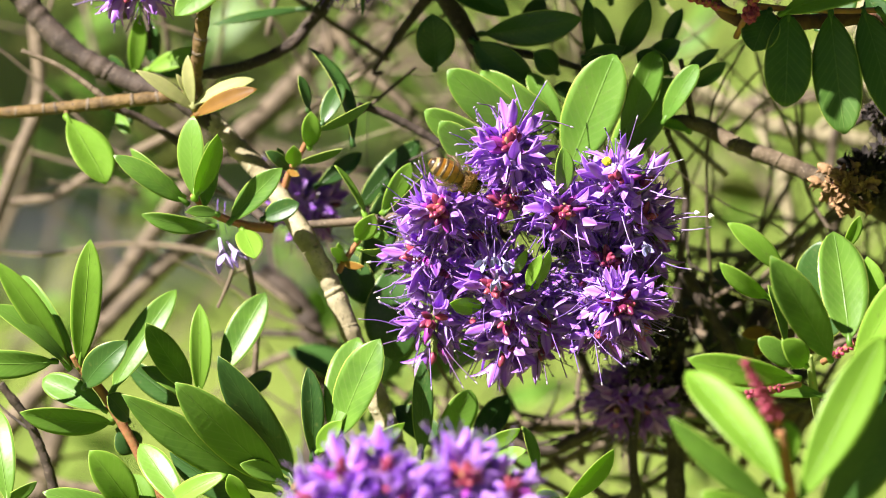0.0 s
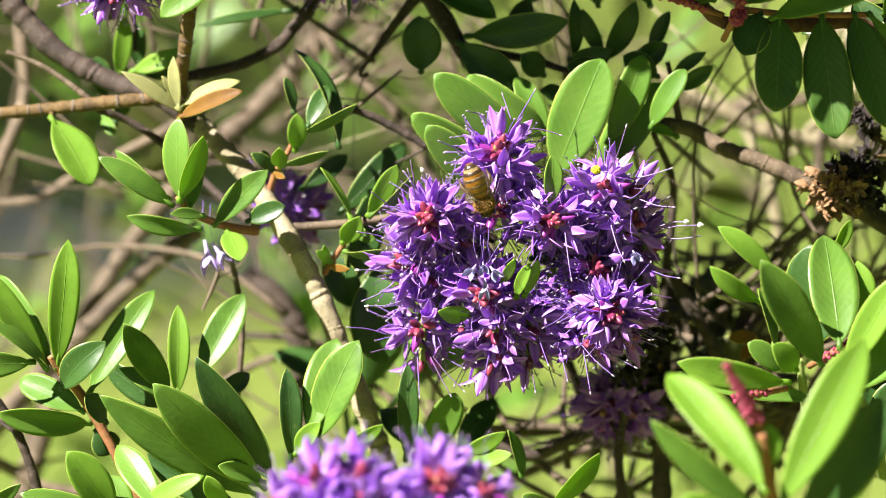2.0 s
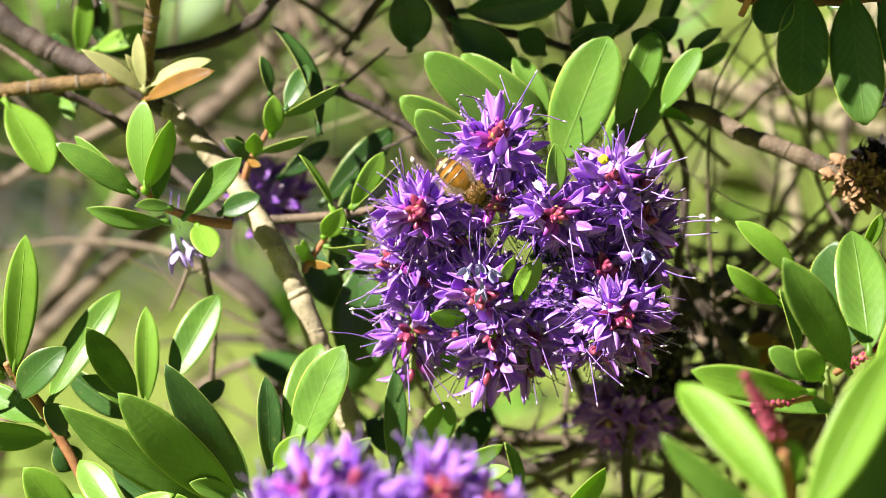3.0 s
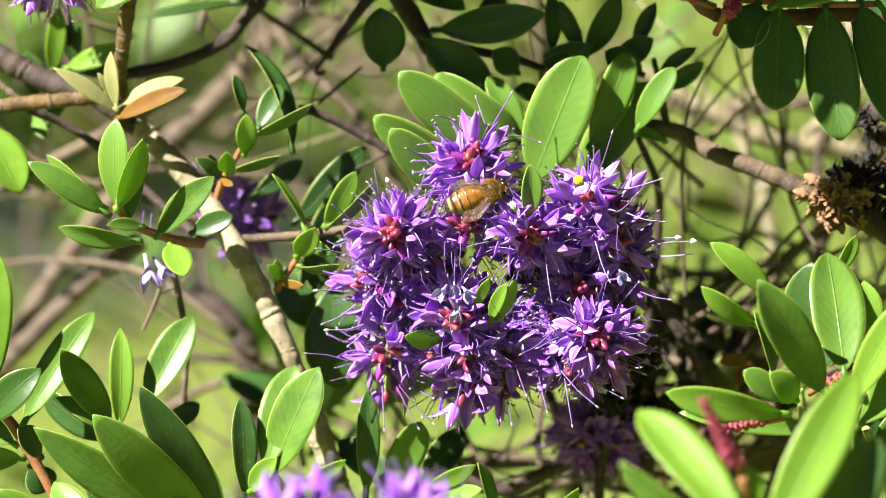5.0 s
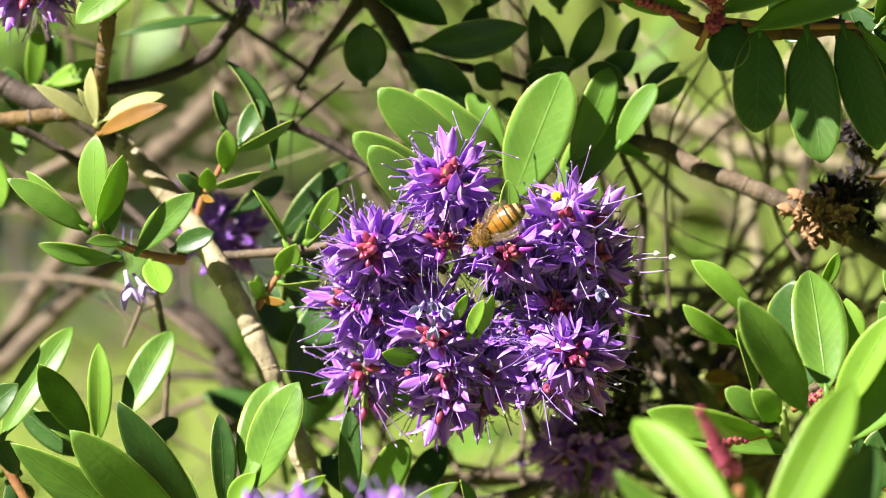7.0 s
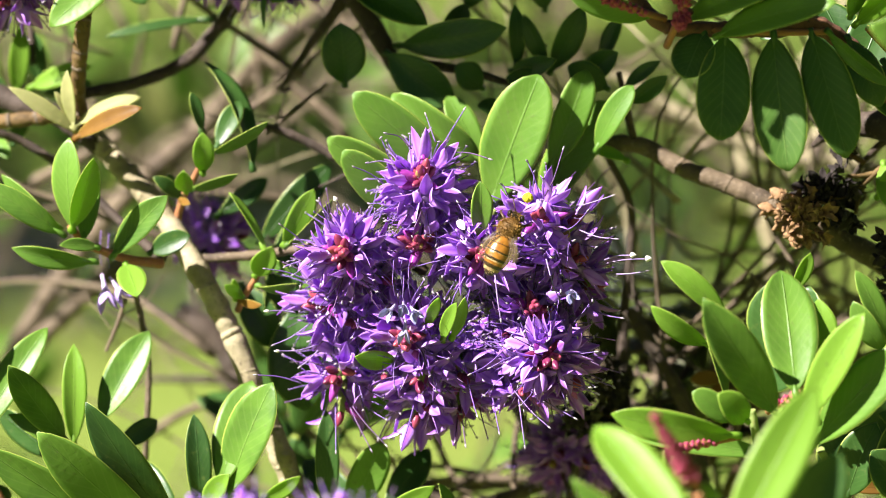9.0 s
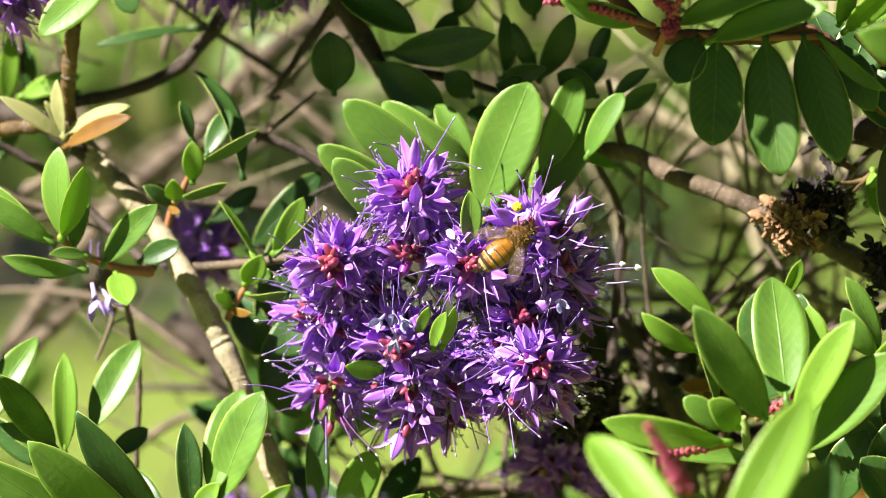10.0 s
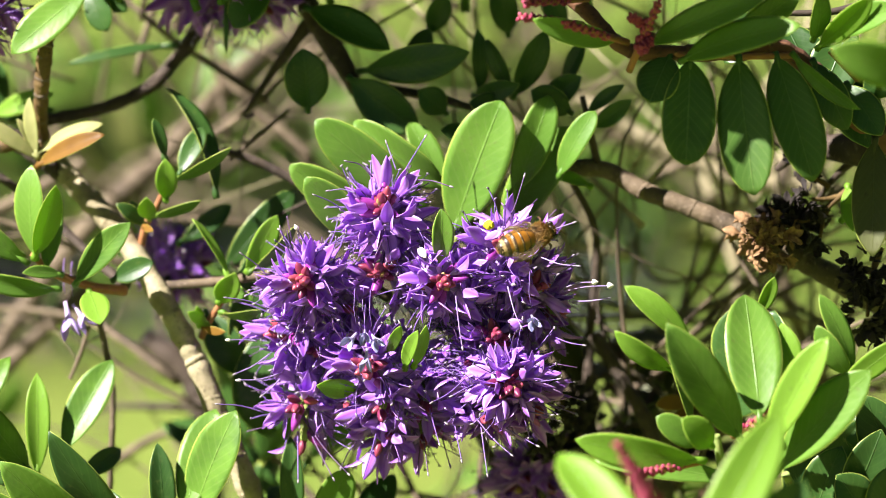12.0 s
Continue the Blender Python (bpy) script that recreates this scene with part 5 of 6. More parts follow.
stamen(MAIN_HEAD, (2.4, -2.89, 1.7), (2.6, -4.17, 2.4), 0.02, STAMEN, 0)
stamen(MAIN_HEAD, (2.33, -2.97, 1.9), (3.12, -3.75, 2.6), 0.06, STAMEN, 0)
stamen(MAIN_HEAD, (2.57, -2.91, 1.7), (3.67, -3.57, 2.4), 0.04, STAMEN, 0)
stamen(MAIN_HEAD, (1.85, -3, 1.7), (2.05, -3.87, 2.4), 0.02, STAMEN, 0)
stamen(MAIN_HEAD, (1.32, -2.73, 1.7), (1.59, -3.51, 2.6), 0.02, STAMEN, 0)
stamen(MAIN_HEAD, (-1.55, -3.26, 1.3), (-1.49, -4.29, 2), 0.02, STAMEN, 0)
stamen(MAIN_HEAD, (-1.48, -2.93, 1.1), (-0.43, -4.16, 1.8), 0.08, STYLE_DARK, 0)
stamen(MAIN_HEAD, (-1.46, -2.86, 1.1), (-0.75, -4.26, 1.8), 0.06, STYLE_DARK, 0)
stamen(MAIN_HEAD, (1.13, -3.14, 1.1), (1.29, -4.16, 1.8), 0.02, STYLE_DARK, 0)
stamen(MAIN_HEAD, (1.55, -3.37, 1.1), (1.75, -4, 1.6), 0.02, STYLE_DARK, 0)
stamen(MAIN_HEAD, (0.17, -3.32, 1.7), (-0.03, -4.17, 2.6), 0.04, STAMEN, 0)
stamen(MAIN_HEAD, (1.09, -3.43, 0.9), (1.05, -4.08, 1.6), 0.02, STYLE_DARK, 0)
stamen(MAIN_HEAD, (0.69, 2.35, 2.2), (0.49, 2.92, 2.2), 0, FILAMENT, 0)
stamen(MAIN_HEAD, (0.2, 2.2, 2.4), (-0.33, 2.53, 2.6), -0.1, STYLE_DARK, 0)
stamen(MAIN_HEAD, (0.84, 2.33, 1.8), (1.26, 3.06, 1.4), 0, STAMEN, 0)
stamen(MAIN_HEAD, (1.06, 2.13, 2.2), (1.86, 1.98, 2.4), -0.05, STYLE_DARK, 0)
stamen(MAIN_HEAD, (-0.17, 1.85, 2.4), (-0.72, 1.91, 2.6), -0.06, FILAMENT, 0)
stamen(MAIN_HEAD, (-0.42, 1.48, 2.4), (-1, 1.81, 2.8), -0.04, STAMEN, 0)
stamen(MAIN_HEAD, (3.4, -2.2, 2.4), (4.13, -2.15, 2.6), 0.02, STAMEN, 0)
stamen(MAIN_HEAD, (3.28, -2.81, 2.2), (4.14, -3.05, 2.4), -0.04, STAMEN, 0)
stamen(MAIN_HEAD, (2.16, -2.13, 2.8), (1.49, -2.61, 3.2), 0.06, STAMEN, 0)
stamen(MAIN_HEAD, (1.98, -0.35, 2.8), (2.13, -1.45, 3.1), 0.08, FILAMENT, 0)
stamen(MAIN_HEAD, (3.08, -0.17, 2.6), (3.38, -1.02, 3), 0.1, FILAMENT, 0)
stamen(MAIN_HEAD, (-1.77, -2.47, 1.5), (-2.45, -2.37, 1.6), -0.05, STYLE_DARK, 0)
stamen(MAIN_HEAD, (-1.53, -2.71, 1.5), (-2.27, -2.65, 1.6), -0.05, STYLE_DARK, 0)
loose_petal(MAIN_HEAD, (1.23, 0.67, 3.1), (1.38, 0.45, 3.2))
PINK_BUDS = bud_mesh(BUD_PINK, 0.0030, 0.0011)
FRONT_SPIKE = bud_spike("dark pink bud spike above bright leaves", (6.25, -4.48, 11.5), (5.5, -3.13, 12.3), 0.58, PINK_BUDS, 3)
bud_spike("dark pink bud spike on red stem", (6.76, -3.91, 4.4), (5.84, -4.07, 5.2), 0.32, PINK_BUDS, 4)
bud_spike("dark pink bud spike on red stem", (4.28, 5.4, 4.2), (3.36, 5.51, 4.8), 0.27, PINK_BUDS, 5)
bud_spike("dark pink bud spike on red stem", (5.23, 5.08, 4.2), (4.31, 5.35, 4.9), 0.30, PINK_BUDS, 6)
bud_spike("dark pink bud spike on red stem", (5.8, 4.77, 4.2), (6.27, 5.77, 4.9), 0.42, PINK_BUDS, 7)
bud_spike("short cluster of dark pink buds", (6.07, 5.02, 4.4), (5.94, 4.79, 4.8), 0.36, PINK_BUDS, 10)
bud_spike("short cluster of dark pink buds", (5.95, 5.32, 4.4), (5.7, 5.48, 4.8), 0.36, PINK_BUDS, 11)
bud_spike("dark pink bud spike on red stem", (4.39, 5.89, 4), (3.48, 5.8, 4.8), 0.32, PINK_BUDS, 8)
bud_spike("small dark pink bud spike", (7.96, -3.19, 3.4), (8.6, -2.78, 4), 0.33, PINK_BUDS, 9)
fallen_floret("fallen lilac floret hanging on a thread", (-6.8, -0.30, 0.6), 0.85, PETAL_LILAC, (0.25, -1, 0.35), "fallen florets")
fallen_floret("fallen lilac floret hanging on a thread", (-6.62, -0.36, 0.7), 0.7, PETAL_LILAC, (0.7, -0.9, 0.3), "fallen florets")
WITHERED = []
WITHERED.append(fallen_floret("withered pale blue floret among fresh ones", (0.02, -0.97, 2.6), 0.5, PETAL_OLD, (0.1, -0.5, 1), "fallen florets"))
WITHERED.append(fallen_floret("withered pale blue floret among fresh ones", (-0.14, -1.03, 2.9), 0.55, PETAL_OLD, (-0.4, -0.6, 1), "fallen florets"))
WITHERED.append(fallen_floret("withered pale blue floret among fresh ones", (0.2, -1.07, 3.0), 0.55, PETAL_OLD, (0.4, -0.5, 1), "fallen florets"))
WITHERED.append(fallen_floret("withered pale blue floret among fresh ones", (0.08, -1.36, 2.9), 0.55, PETAL_OLD, (0, -1, 0.6), "fallen florets"))
WITHERED.append(fallen_floret("withered pale blue floret among fresh ones", (3.6, -0.69, 2.9), 0.55, PETAL_OLD, (0.2, -0.4, 1), "fallen florets"))
POLLEN_CLUMP = pollen("small round yellow pollen clump on a petal", (2.71, 1.15, 3))
husk_head("dry brown seed head on the branch", (8.45, 0.79, 0.6), 1.15, HUSK, 1, stalk=[(8.51, 0.66, -0.5, 0.1), (8.48, 0.73, 0, 0.08), (8.47, 0.79, 0.3, 0.06)], count=30, size=0.85)
husk_head("dark dry seed head in shade", (8.95, 1.19, 0.2), 0.7, HUSK_SHADED, 2, stalk=[(10.16, 1.86, 0.0, 0.07), (9.42, 1.28, 0.1, 0.055), (8.63, 1.15, 0.4, 0.04)], count=20, size=0.85)
husk_head("dark dry seed head in shade", (9.42, 1.68, 0.3), 0.45, HUSK_SHADED, 3, stalk=[(9.97, 1.73, 0, 0.07), (9.73, 1.68, 0.1, 0.055), (9.42, 1.68, 0.3, 0.04)], count=8, size=0.8)
husk_head("dark dry seed head in shade", (9.59, 0.87, 0.3), 0.4, HUSK_SHADED, 4, stalk=[(9.79, 1.56, 0, 0.07), (9.66, 1.21, 0.1, 0.055), (9.59, 0.87, 0.3, 0.04)], count=7, size=0.9)
husk_head("dark dry seed head in shade", (9.12, 2.44, 0.0), 0.5, HUSK_SHADED, 8, stalk=[(9.79, 1.96, -0.3, 0.07), (9.42, 2.2, -0.2, 0.055), (9.12, 2.44, 0.0, 0.04)], count=9, size=0.8)
husk_head("dark dry seed head in shade", (10.51, 0.12, 0.6), 0.9, HUSK_SHADED, 5, stalk=[(10.91, 0.61, 0, 0.07), (10.72, 0.12, 0.2, 0.055), (10.51, 0.12, 0.6, 0.04)], count=22, size=0.8)
husk_head("dark dry seed head in shade", (10.59, -0.86, 0.5), 0.9, HUSK_SHADED, 7, stalk=[(10.91, 0.61, 0, 0.07), (10.72, 0.12, 0.2, 0.055), (10.59, -0.86, 0.5, 0.04)], count=20, size=0.8)
husk_head("brown withered flowers in shade below the head", (4.35, -3.45, -2.2), 1.10, HUSK_SHADED, 6, stalk=[(4.28, -3.45, -2.3, 0.1), (4.27, -3.45, -2, 0.08), (4.26, -3.44, -1.6, 0.06)], count=24, size=0.6)
husk_head("brown withered florets beside the flower head", (3.7, -2.32, -1.2), 0.63, HUSK_SHADED, 20, stalk=[(4.36, -3.6, -2.6, 0.07), (4.02, -2.95, -1.7, 0.06), (3.7, -2.32, -1.3, 0.05)], count=24, size=0.6)
husk_head("brown withered florets beside the flower head", (4.19, -2.88, -1.6), 0.83, HUSK_SHADED, 21, stalk=[(4.36, -3.6, -2.6, 0.07), (4.28, -3.24, -2.1, 0.06), (4.2, -2.88, -1.7, 0.05)], count=24, size=0.6)
husk_head("brown withered florets beside the flower head", (3.49, -3.43, -1.4), 0.69, HUSK_SHADED, 22, stalk=[(4.36, -3.6, -2.6, 0.07), (3.92, -3.51, -1.9, 0.06), (3.5, -3.44, -1.5, 0.05)], count=24, size=0.6)
husk_head("brown withered florets beside the flower head", (4.63, -4.02, -2.4), 0.83, HUSK_SHADED, 23, stalk=[(4.36, -3.6, -2.6, 0.07), (4.51, -3.82, -2.9, 0.06), (4.64, -4.02, -2.5, 0.05)], count=24, size=0.6)
husk_head("brown withered florets beside the flower head", (4, -4.14, -2), 0.69, HUSK_SHADED, 24, stalk=[(4.36, -3.6, -2.6, 0.07), (4.18, -3.88, -2.5, 0.06), (4, -4.15, -2.1, 0.05)], count=24, size=0.6)

# ---- the tangle of thin twigs deep in the shrub ----
def tangle(label, count, seed, box, bark, thick):
    r = random.Random(seed)
    (u0, u1), (v0, v1), (h0, h1) = box
    for _ in range(count):
        p = Vector((r.uniform(u0, u1), r.uniform(v0, v1), r.uniform(h0, h1)))
        a = radians(r.choice((60, 110, 130, 20, 160, 85, 40)) + r.uniform(-18, 18))
        d = Vector((math.cos(a), math.sin(a), r.uniform(-0.5, 0.5)))
        rad = thick * r.uniform(0.4, 1.3)
        rows = []
        for k in range(7):
            rows.append((*P(p), 0.01 * rad * (1 - 0.135 * k)))
            p = p + d * r.uniform(1.2, 2.4)
            p.z = min(p.z, h1)
            d = (d + Vector((r.uniform(-0.35, 0.35), r.uniform(-0.35, 0.35), r.uniform(-0.2, 0.2)))).normalized()
        bm = bmesh.new()
        tube(bm, [tuple(x) for x in smooth_line(rows, 3)], 6)
        ob = part("twig", bm, BARK[bark], None)
        ob.matrix_world = FACE
        tagged(ob, label, "twig", "thin twigs deep in the shrub")


tangle("thin grey-brown bare twig deep in the shrub", 28, 21, ((-8, 10), (-9, 8), (-9, -3.5)), "grey", 0.085)
tangle("pale bare twig behind the leafy shoots", 34, 22, ((-18, 15), (-10, 9), (-34, -15)), "grey", 0.17)
tangle("thin dark twig in the shaded inside of the shrub", 16, 23, ((1, 7), (-9, -1), (-8, -3)), "umber", 0.10)

tangle("pale bare limb across the inside of the shrub", 12, 28, ((3.5, 12), (-1, 5), (-15, -7)), "pale", 0.12)
tangle("grey-brown bare twig behind the upper leaves", 16, 29, ((-11, 1), (0.5, 7), (-17, -7)), "grey", 0.10)
tangle("dark brown twig behind the upper leaves", 10, 30, ((-11, 0), (0, 6.5), (-12, -5)), "umber", 0.08)
tangle("tan dead twig beside the flower head", 18, 24, ((3, 11), (-5, 3), (-6, -3)), "pale", 0.07)
tangle("brown dead twig behind the flower head", 14, 25, ((2.5, 7), (-5, -2.5), (-7, -3)), "umber", 0.08)
tangle("tan dead twig beside the flower head", 11, 26, ((4, 9), (-5.5, -1.5), (-4, -1.6)), "grey", 0.07)
tangle("thin dark twig below the flower head", 9, 27, ((-1.5, 4), (-8.5, -5), (-7, -3)), "umber", 0.10)


def foliage(label, count, seed, place, tone):
    """Leaves of the shrub's outer and inner parts, too many to count; place(r) gives where one grows."""
    r = random.Random(seed)
    bm = bmesh.new()
    for _ in range(count):
        p = Vector(place(r))
        a = r.uniform(0, 6.3)
        d = Vector((math.cos(a), abs(math.sin(a)) * 0.6 + 0.1, r.uniform(-0.4, 0.6))).normalized() * r.uniform(2.0, 2.8)
        blade(bm, P(p), P(p + d), Vector((r.uniform(-1, 1), 1, r.uniform(-0.5, 1))), 0.01 * r.uniform(0.9, 1.3), 0.05, 0.15, along=6, across=4, power=0.8, skew=1.05)
        tube(bm, [(*P(p), 0.0009), (*P(p - d * 0.3 - Vector((0, 0.4, 0.3))), 0.001)], 5)
    ob = part("foliage", bm, LEAF[tone], None)
    ob.matrix_world = FACE
    tagged(ob, label, "foliage", kind="stuff")


def box(u, v, h):
    return lambda r: (r.uniform(*u), r.uniform(*v), r.uniform(*h))


def shade_cover(along, v, out):
    """Places leaves along the sun's slant, further out the higher, so that they shade those below."""
    def place(r):
        y = r.uniform(*v)
        return (r.uniform(*along) - 0.95 * y, y, r.uniform(*out) + 0.79 * y)
    return place


# Leaf cover out of sight, added to shade the top and hanging leaves
foliage("unseen leaves added to shade the shrub's upper part", 760, 31, shade_cover((1.5, 11.5), (7.0, 12), (-8, -3.5)), "green")
foliage("unseen leaves added to shade the hanging ones", 50, 32, shade_cover((10.3, 11.6), (7.2, 10.0), (0.75, 1.5)), "green")
# Dark-toned leaves put in to darken the shaded inside of the shrub
foliage("shaded dark leaves inside the shrub", 14, 33, box((3.5, 8.5), (-9, -2.0), (-9, -4)), "dim")
# Added to cover the lawn where the shrub's inside is in brown shade
foliage("brown leaves added for the shaded mass inside the shrub", 14, 41, box((3.8, 7.5), (-6, -2.6), (-9, -5)), "shade_brown")
foliage("shaded dark leaves behind the flower head", 6, 40, box((2.6, 6.0), (-4.8, -2.5), (-6, -3)), "dim")
foliage("shaded dark leaves inside the shrub", 7, 34, box((-4, 0), (-6, -2.5), (-7, -3.5)), "deep")

foliage("green leaves on the far side of the shrub", 130, 38, box((-20, 20), (-9, 11), (-60, -26)), "green")
foliage("dark leaves on the far side of the shrub", 90, 39, box((-20, 20), (-8, 11), (-50, -22)), "dim")

# ---- the rest of the shrub, down to the ground and out to its sides ----
foliage("green leaves of the shrub's lower part", 2600, 35, box((-45, 45), (-120, -11), (-50, 2)), "green")
foliage("green leaves of the shrub's side", 540, 36, box((-50, -18), (-14, 12), (-40, 0)), "green")
foliage("green leaves of the shrub's side", 800, 37, box((19, 50), (-14, 12), (-40, 0)), "green")
for k, (u, h, du, dh) in enumerate(((6, -12, 4, -8), (-9, -10, 8, -10), (1, -9, 2, -14), (12, -14, -3, -6), (-16, -16, 10, -6))):
    branch("thick woody stem of the shrub rising from the ground",
           [(u + du, -134, h + dh, 1.3), (u + du * 0.8, -90, h + dh * 0.7, 1.1), (u + du * 0.3, -45, h + dh * 0.3, 0.8), (u, -13, h, 0.5)], "dark", 2.0)

# ---- the plane in which the lens is sharp ----
spikes = [c for c in MAIN_HEAD.children if c.name.startswith("raceme")]
cam.data.dof.focus_object = spikes[2].children[0]

# ---- the bee: forward along x, back up along z, in metres ----
AMBER = plain("bee_amber", (0.20, 0.078, 0.008), (0.36, 0.160, 0.022), 0.30, 900, share=0.12)
BAND = plain("bee_dark_band", (0.020, 0.011, 0.006), (0.05, 0.028, 0.012), 0.35, 900)
PALE_HAIR = plain("bee_pale_hair", (0.20, 0.135, 0.055), (0.38, 0.27, 0.11), 0.7, 1500)
FUR = plain("bee_golden_fur", (0.17, 0.085, 0.016), (0.36, 0.20, 0.040), 0.9, 1500)
EYE = plain("bee_black", (0.010, 0.008, 0.006), (0.025, 0.018, 0.012), 0.25, 900)
LEG = plain("bee_leg", (0.030, 0.015, 0.007), (0.09, 0.045, 0.016), 0.5, 900)
THORAX = plain("bee_thorax", (0.10, 0.055, 0.012), (0.22, 0.125, 0.030), 0.7, 900)
WING, _n, _l, _b = material("bee_wing", 0.25)
_b.inputs["Base Color"].default_value = (0.40, 0.30, 0.18, 1)
_b.inputs["Specular IOR Level"].default_value = 0.6
_t = noise_node(_n, _l, 1200, 3)
_l.new(ramp(_n, _l, _t.outputs["Fac"], ((0.35, (0.03, 0.03, 0.03)), (0.7, (0.12, 0.12, 0.12)))).outputs["Color"], _b.inputs["Alpha"])


def ball(bm, at, radii, mat=0, seg=14, rings=9):
    made = bmesh.ops.create_uvsphere(bm, u_segments=seg, v_segments=rings, radius=1.0, matrix=Matrix.Translation(at) @ Matrix.Diagonal((*radii, 1)))
    for f in {f for v in made["verts"] for f in v.link_faces}:
        f.smooth, f.material_index = True, mat


def fuzz(bm, at, radii, count, long, seed, mat):
    r = random.Random(seed)
    for _ in range(count):
        d = Vector((r.gauss(0, 1), r.gauss(0, 1), r.gauss(0.4, 1))).normalized()
        p = Vector(at) + Vector((d.x * radii[0], d.y * radii[1], d.z * radii[2]))
        q = p + (d + Vector((r.uniform(-0.5, 0.1), r.uniform(-0.3, 0.3), r.uniform(-0.3, 0.3)))) * long * r.uniform(0.6, 1.2)
        s = d.orthogonal().normalized() * 0.00006
        e = d.cross(s)
        vs = [bm.verts.new(p + s), bm.verts.new(p - s * 0.5 + e), bm.verts.new(p - s * 0.5 - e), bm.verts.new(q)]
        for a, b in ((0, 1), (1, 2), (2, 0)):
            bm.faces.new((vs[a], vs[b], vs[3])).material_index = mat


def build_bee():
    t = thing("honey_bee", (0, 0, 3), "golden honey bee with dark-banded amber abdomen on flowers", "bee")
    # abdomen: overlapping rings, each amber in front, dark behind, with a fringe of pale hair
    bm = bmesh.new()
    outline = lambda s: 0.00290 * (math.sin(math.pi * (0.16 + 0.80 * s)) ** 0.55) * (1 - 0.10 * s * s)
    line, mats = [], []
    for k, dark in enumerate((0.95, 0.86, 0.72, 0.54, 0.40)):
        for j, (f, grow) in enumerate(((0.0, 0.965), (0.08, 0.99), (0.16, 1.0), (dark, 1.012), (dark + 0.02, 1.014), (0.985, 1.02))):
            s = (k + f) / 5
            line.append((-0.0012 - 0.0084 * s, 0, -0.0004 - 0.0012 * s * s, outline(s) * grow))
            mats.append(((2 if k > 1 else 0), (2 if k > 2 else 0), (0 if k < 4 else 2), 1, 1, 1)[j])
    tube(bm, line, 20)
    bm.faces.ensure_lookup_table()
    for i in range(len(line) - 1):
        for k in range(20):
            bm.faces[i * 20 + k].material_index = mats[i]
    for v in bm.verts:
        v.co.z = v.co.z * 0.88 if v.co.z > -0.001 else v.co.z * 0.9
    fuzz(bm, (-0.0050, 0, -0.0008), (0.0042, 0.0022, 0.0019), 420, 0.0006, 3, 2)
    part("abdomen", bm, (AMBER, BAND, PALE_HAIR), t, "amber abdomen with dark bands and pale hair fringes")
    bm = bmesh.new()
    ball(bm, (0.0009, 0, 0.0001), (0.0023, 0.0024, 0.0021))
    fuzz(bm, (0.0009, 0, 0.0001), (0.0021, 0.0023, 0.0019), 2600, 0.0006, 5, 1)
    part("thorax", bm, (THORAX, FUR), t, "furry golden-brown thorax")
    bm = bmesh.new()
    ball(bm, (0.0039, 0, -0.0006), (0.0010, 0.0017, 0.0015), 0)
    fuzz(bm, (0.0039, 0, -0.0005), (0.0009, 0.0015, 0.0014), 420, 0.0004, 6, 1)
    head = part("head", bm, (EYE, FUR), t, "dark head with short golden hair")
    for s in (-1, 1):
        bm = bmesh.new()
        ball(bm, (0.0040, s * 0.0014, -0.0004), (0.0008, 0.0006, 0.0012))
        part("eye", bm, EYE, head, "glossy black compound eye")
        bm = bmesh.new()
        tube(bm, [(0.0047, s * 0.0004, -0.0003, 0.00013), (0.0056, s * 0.0010, 0.0005, 0.00012), (0.0064, s * 0.0016, 0.0001, 0.00013), (0.0072, s * 0.0021, -0.0006, 0.00012)], 5)
        part("antenna", bm, LEG, head)
    for s in (-1, 1):
        for k, (x0, x1, x2) in enumerate(((0.0020, 0.0034, 0.0046), (0.0008, 0.0006, 0.0002), (-0.0006, -0.0026, -0.0048))):
            bm = bmesh.new()
            tube(bm, [(x0, s * 0.0012, -0.0012, 0.00028), (x1, s * 0.0030, -0.0018, 0.00028 + 0.0001 * (k == 2)), ((x1 + x2) / 2, s * 0.0036, -0.0034, 0.00024 + 0.00018 * (k == 2)), (x2, s * 0.0034, -0.0050, 0.00013)], 6)
            part("leg", bm, LEG, t)
    wings = []
    for s in (-1, 1):
        for long, wide, x, z, fan in ((0.0090, 0.0031, 0.0008, 0.0017, 0), (0.0064, 0.0024, -0.0003, 0.0015, 1)):
            bm = bmesh.new()
            blade(bm, Vector((0, 0, 0)), Vector((-long, 0, 0)), Vector((0, 0, 1)), wide, 0.01, 0.02, 0.00004, 8, 4, 0.7, 1.25)
            for j in range(3):
                tube(bm, [(0, 0, 0.00003, 0.00006), (-long * 0.5, (j - 1) * wide * 0.16, 0.00006, 0.00005), (-long * 0.92, (j - 1) * wide * 0.2, 0.00003, 0.00003)], 4, 1)
            w = part("hind_wing" if fan else "fore_wing", bm, (WING, LEG), t, "clear veined wing")
            wings.append((w, s, x, s * 0.0014, z, fan))
    return t, wings


BEE, BEE_WINGS = build_bee()



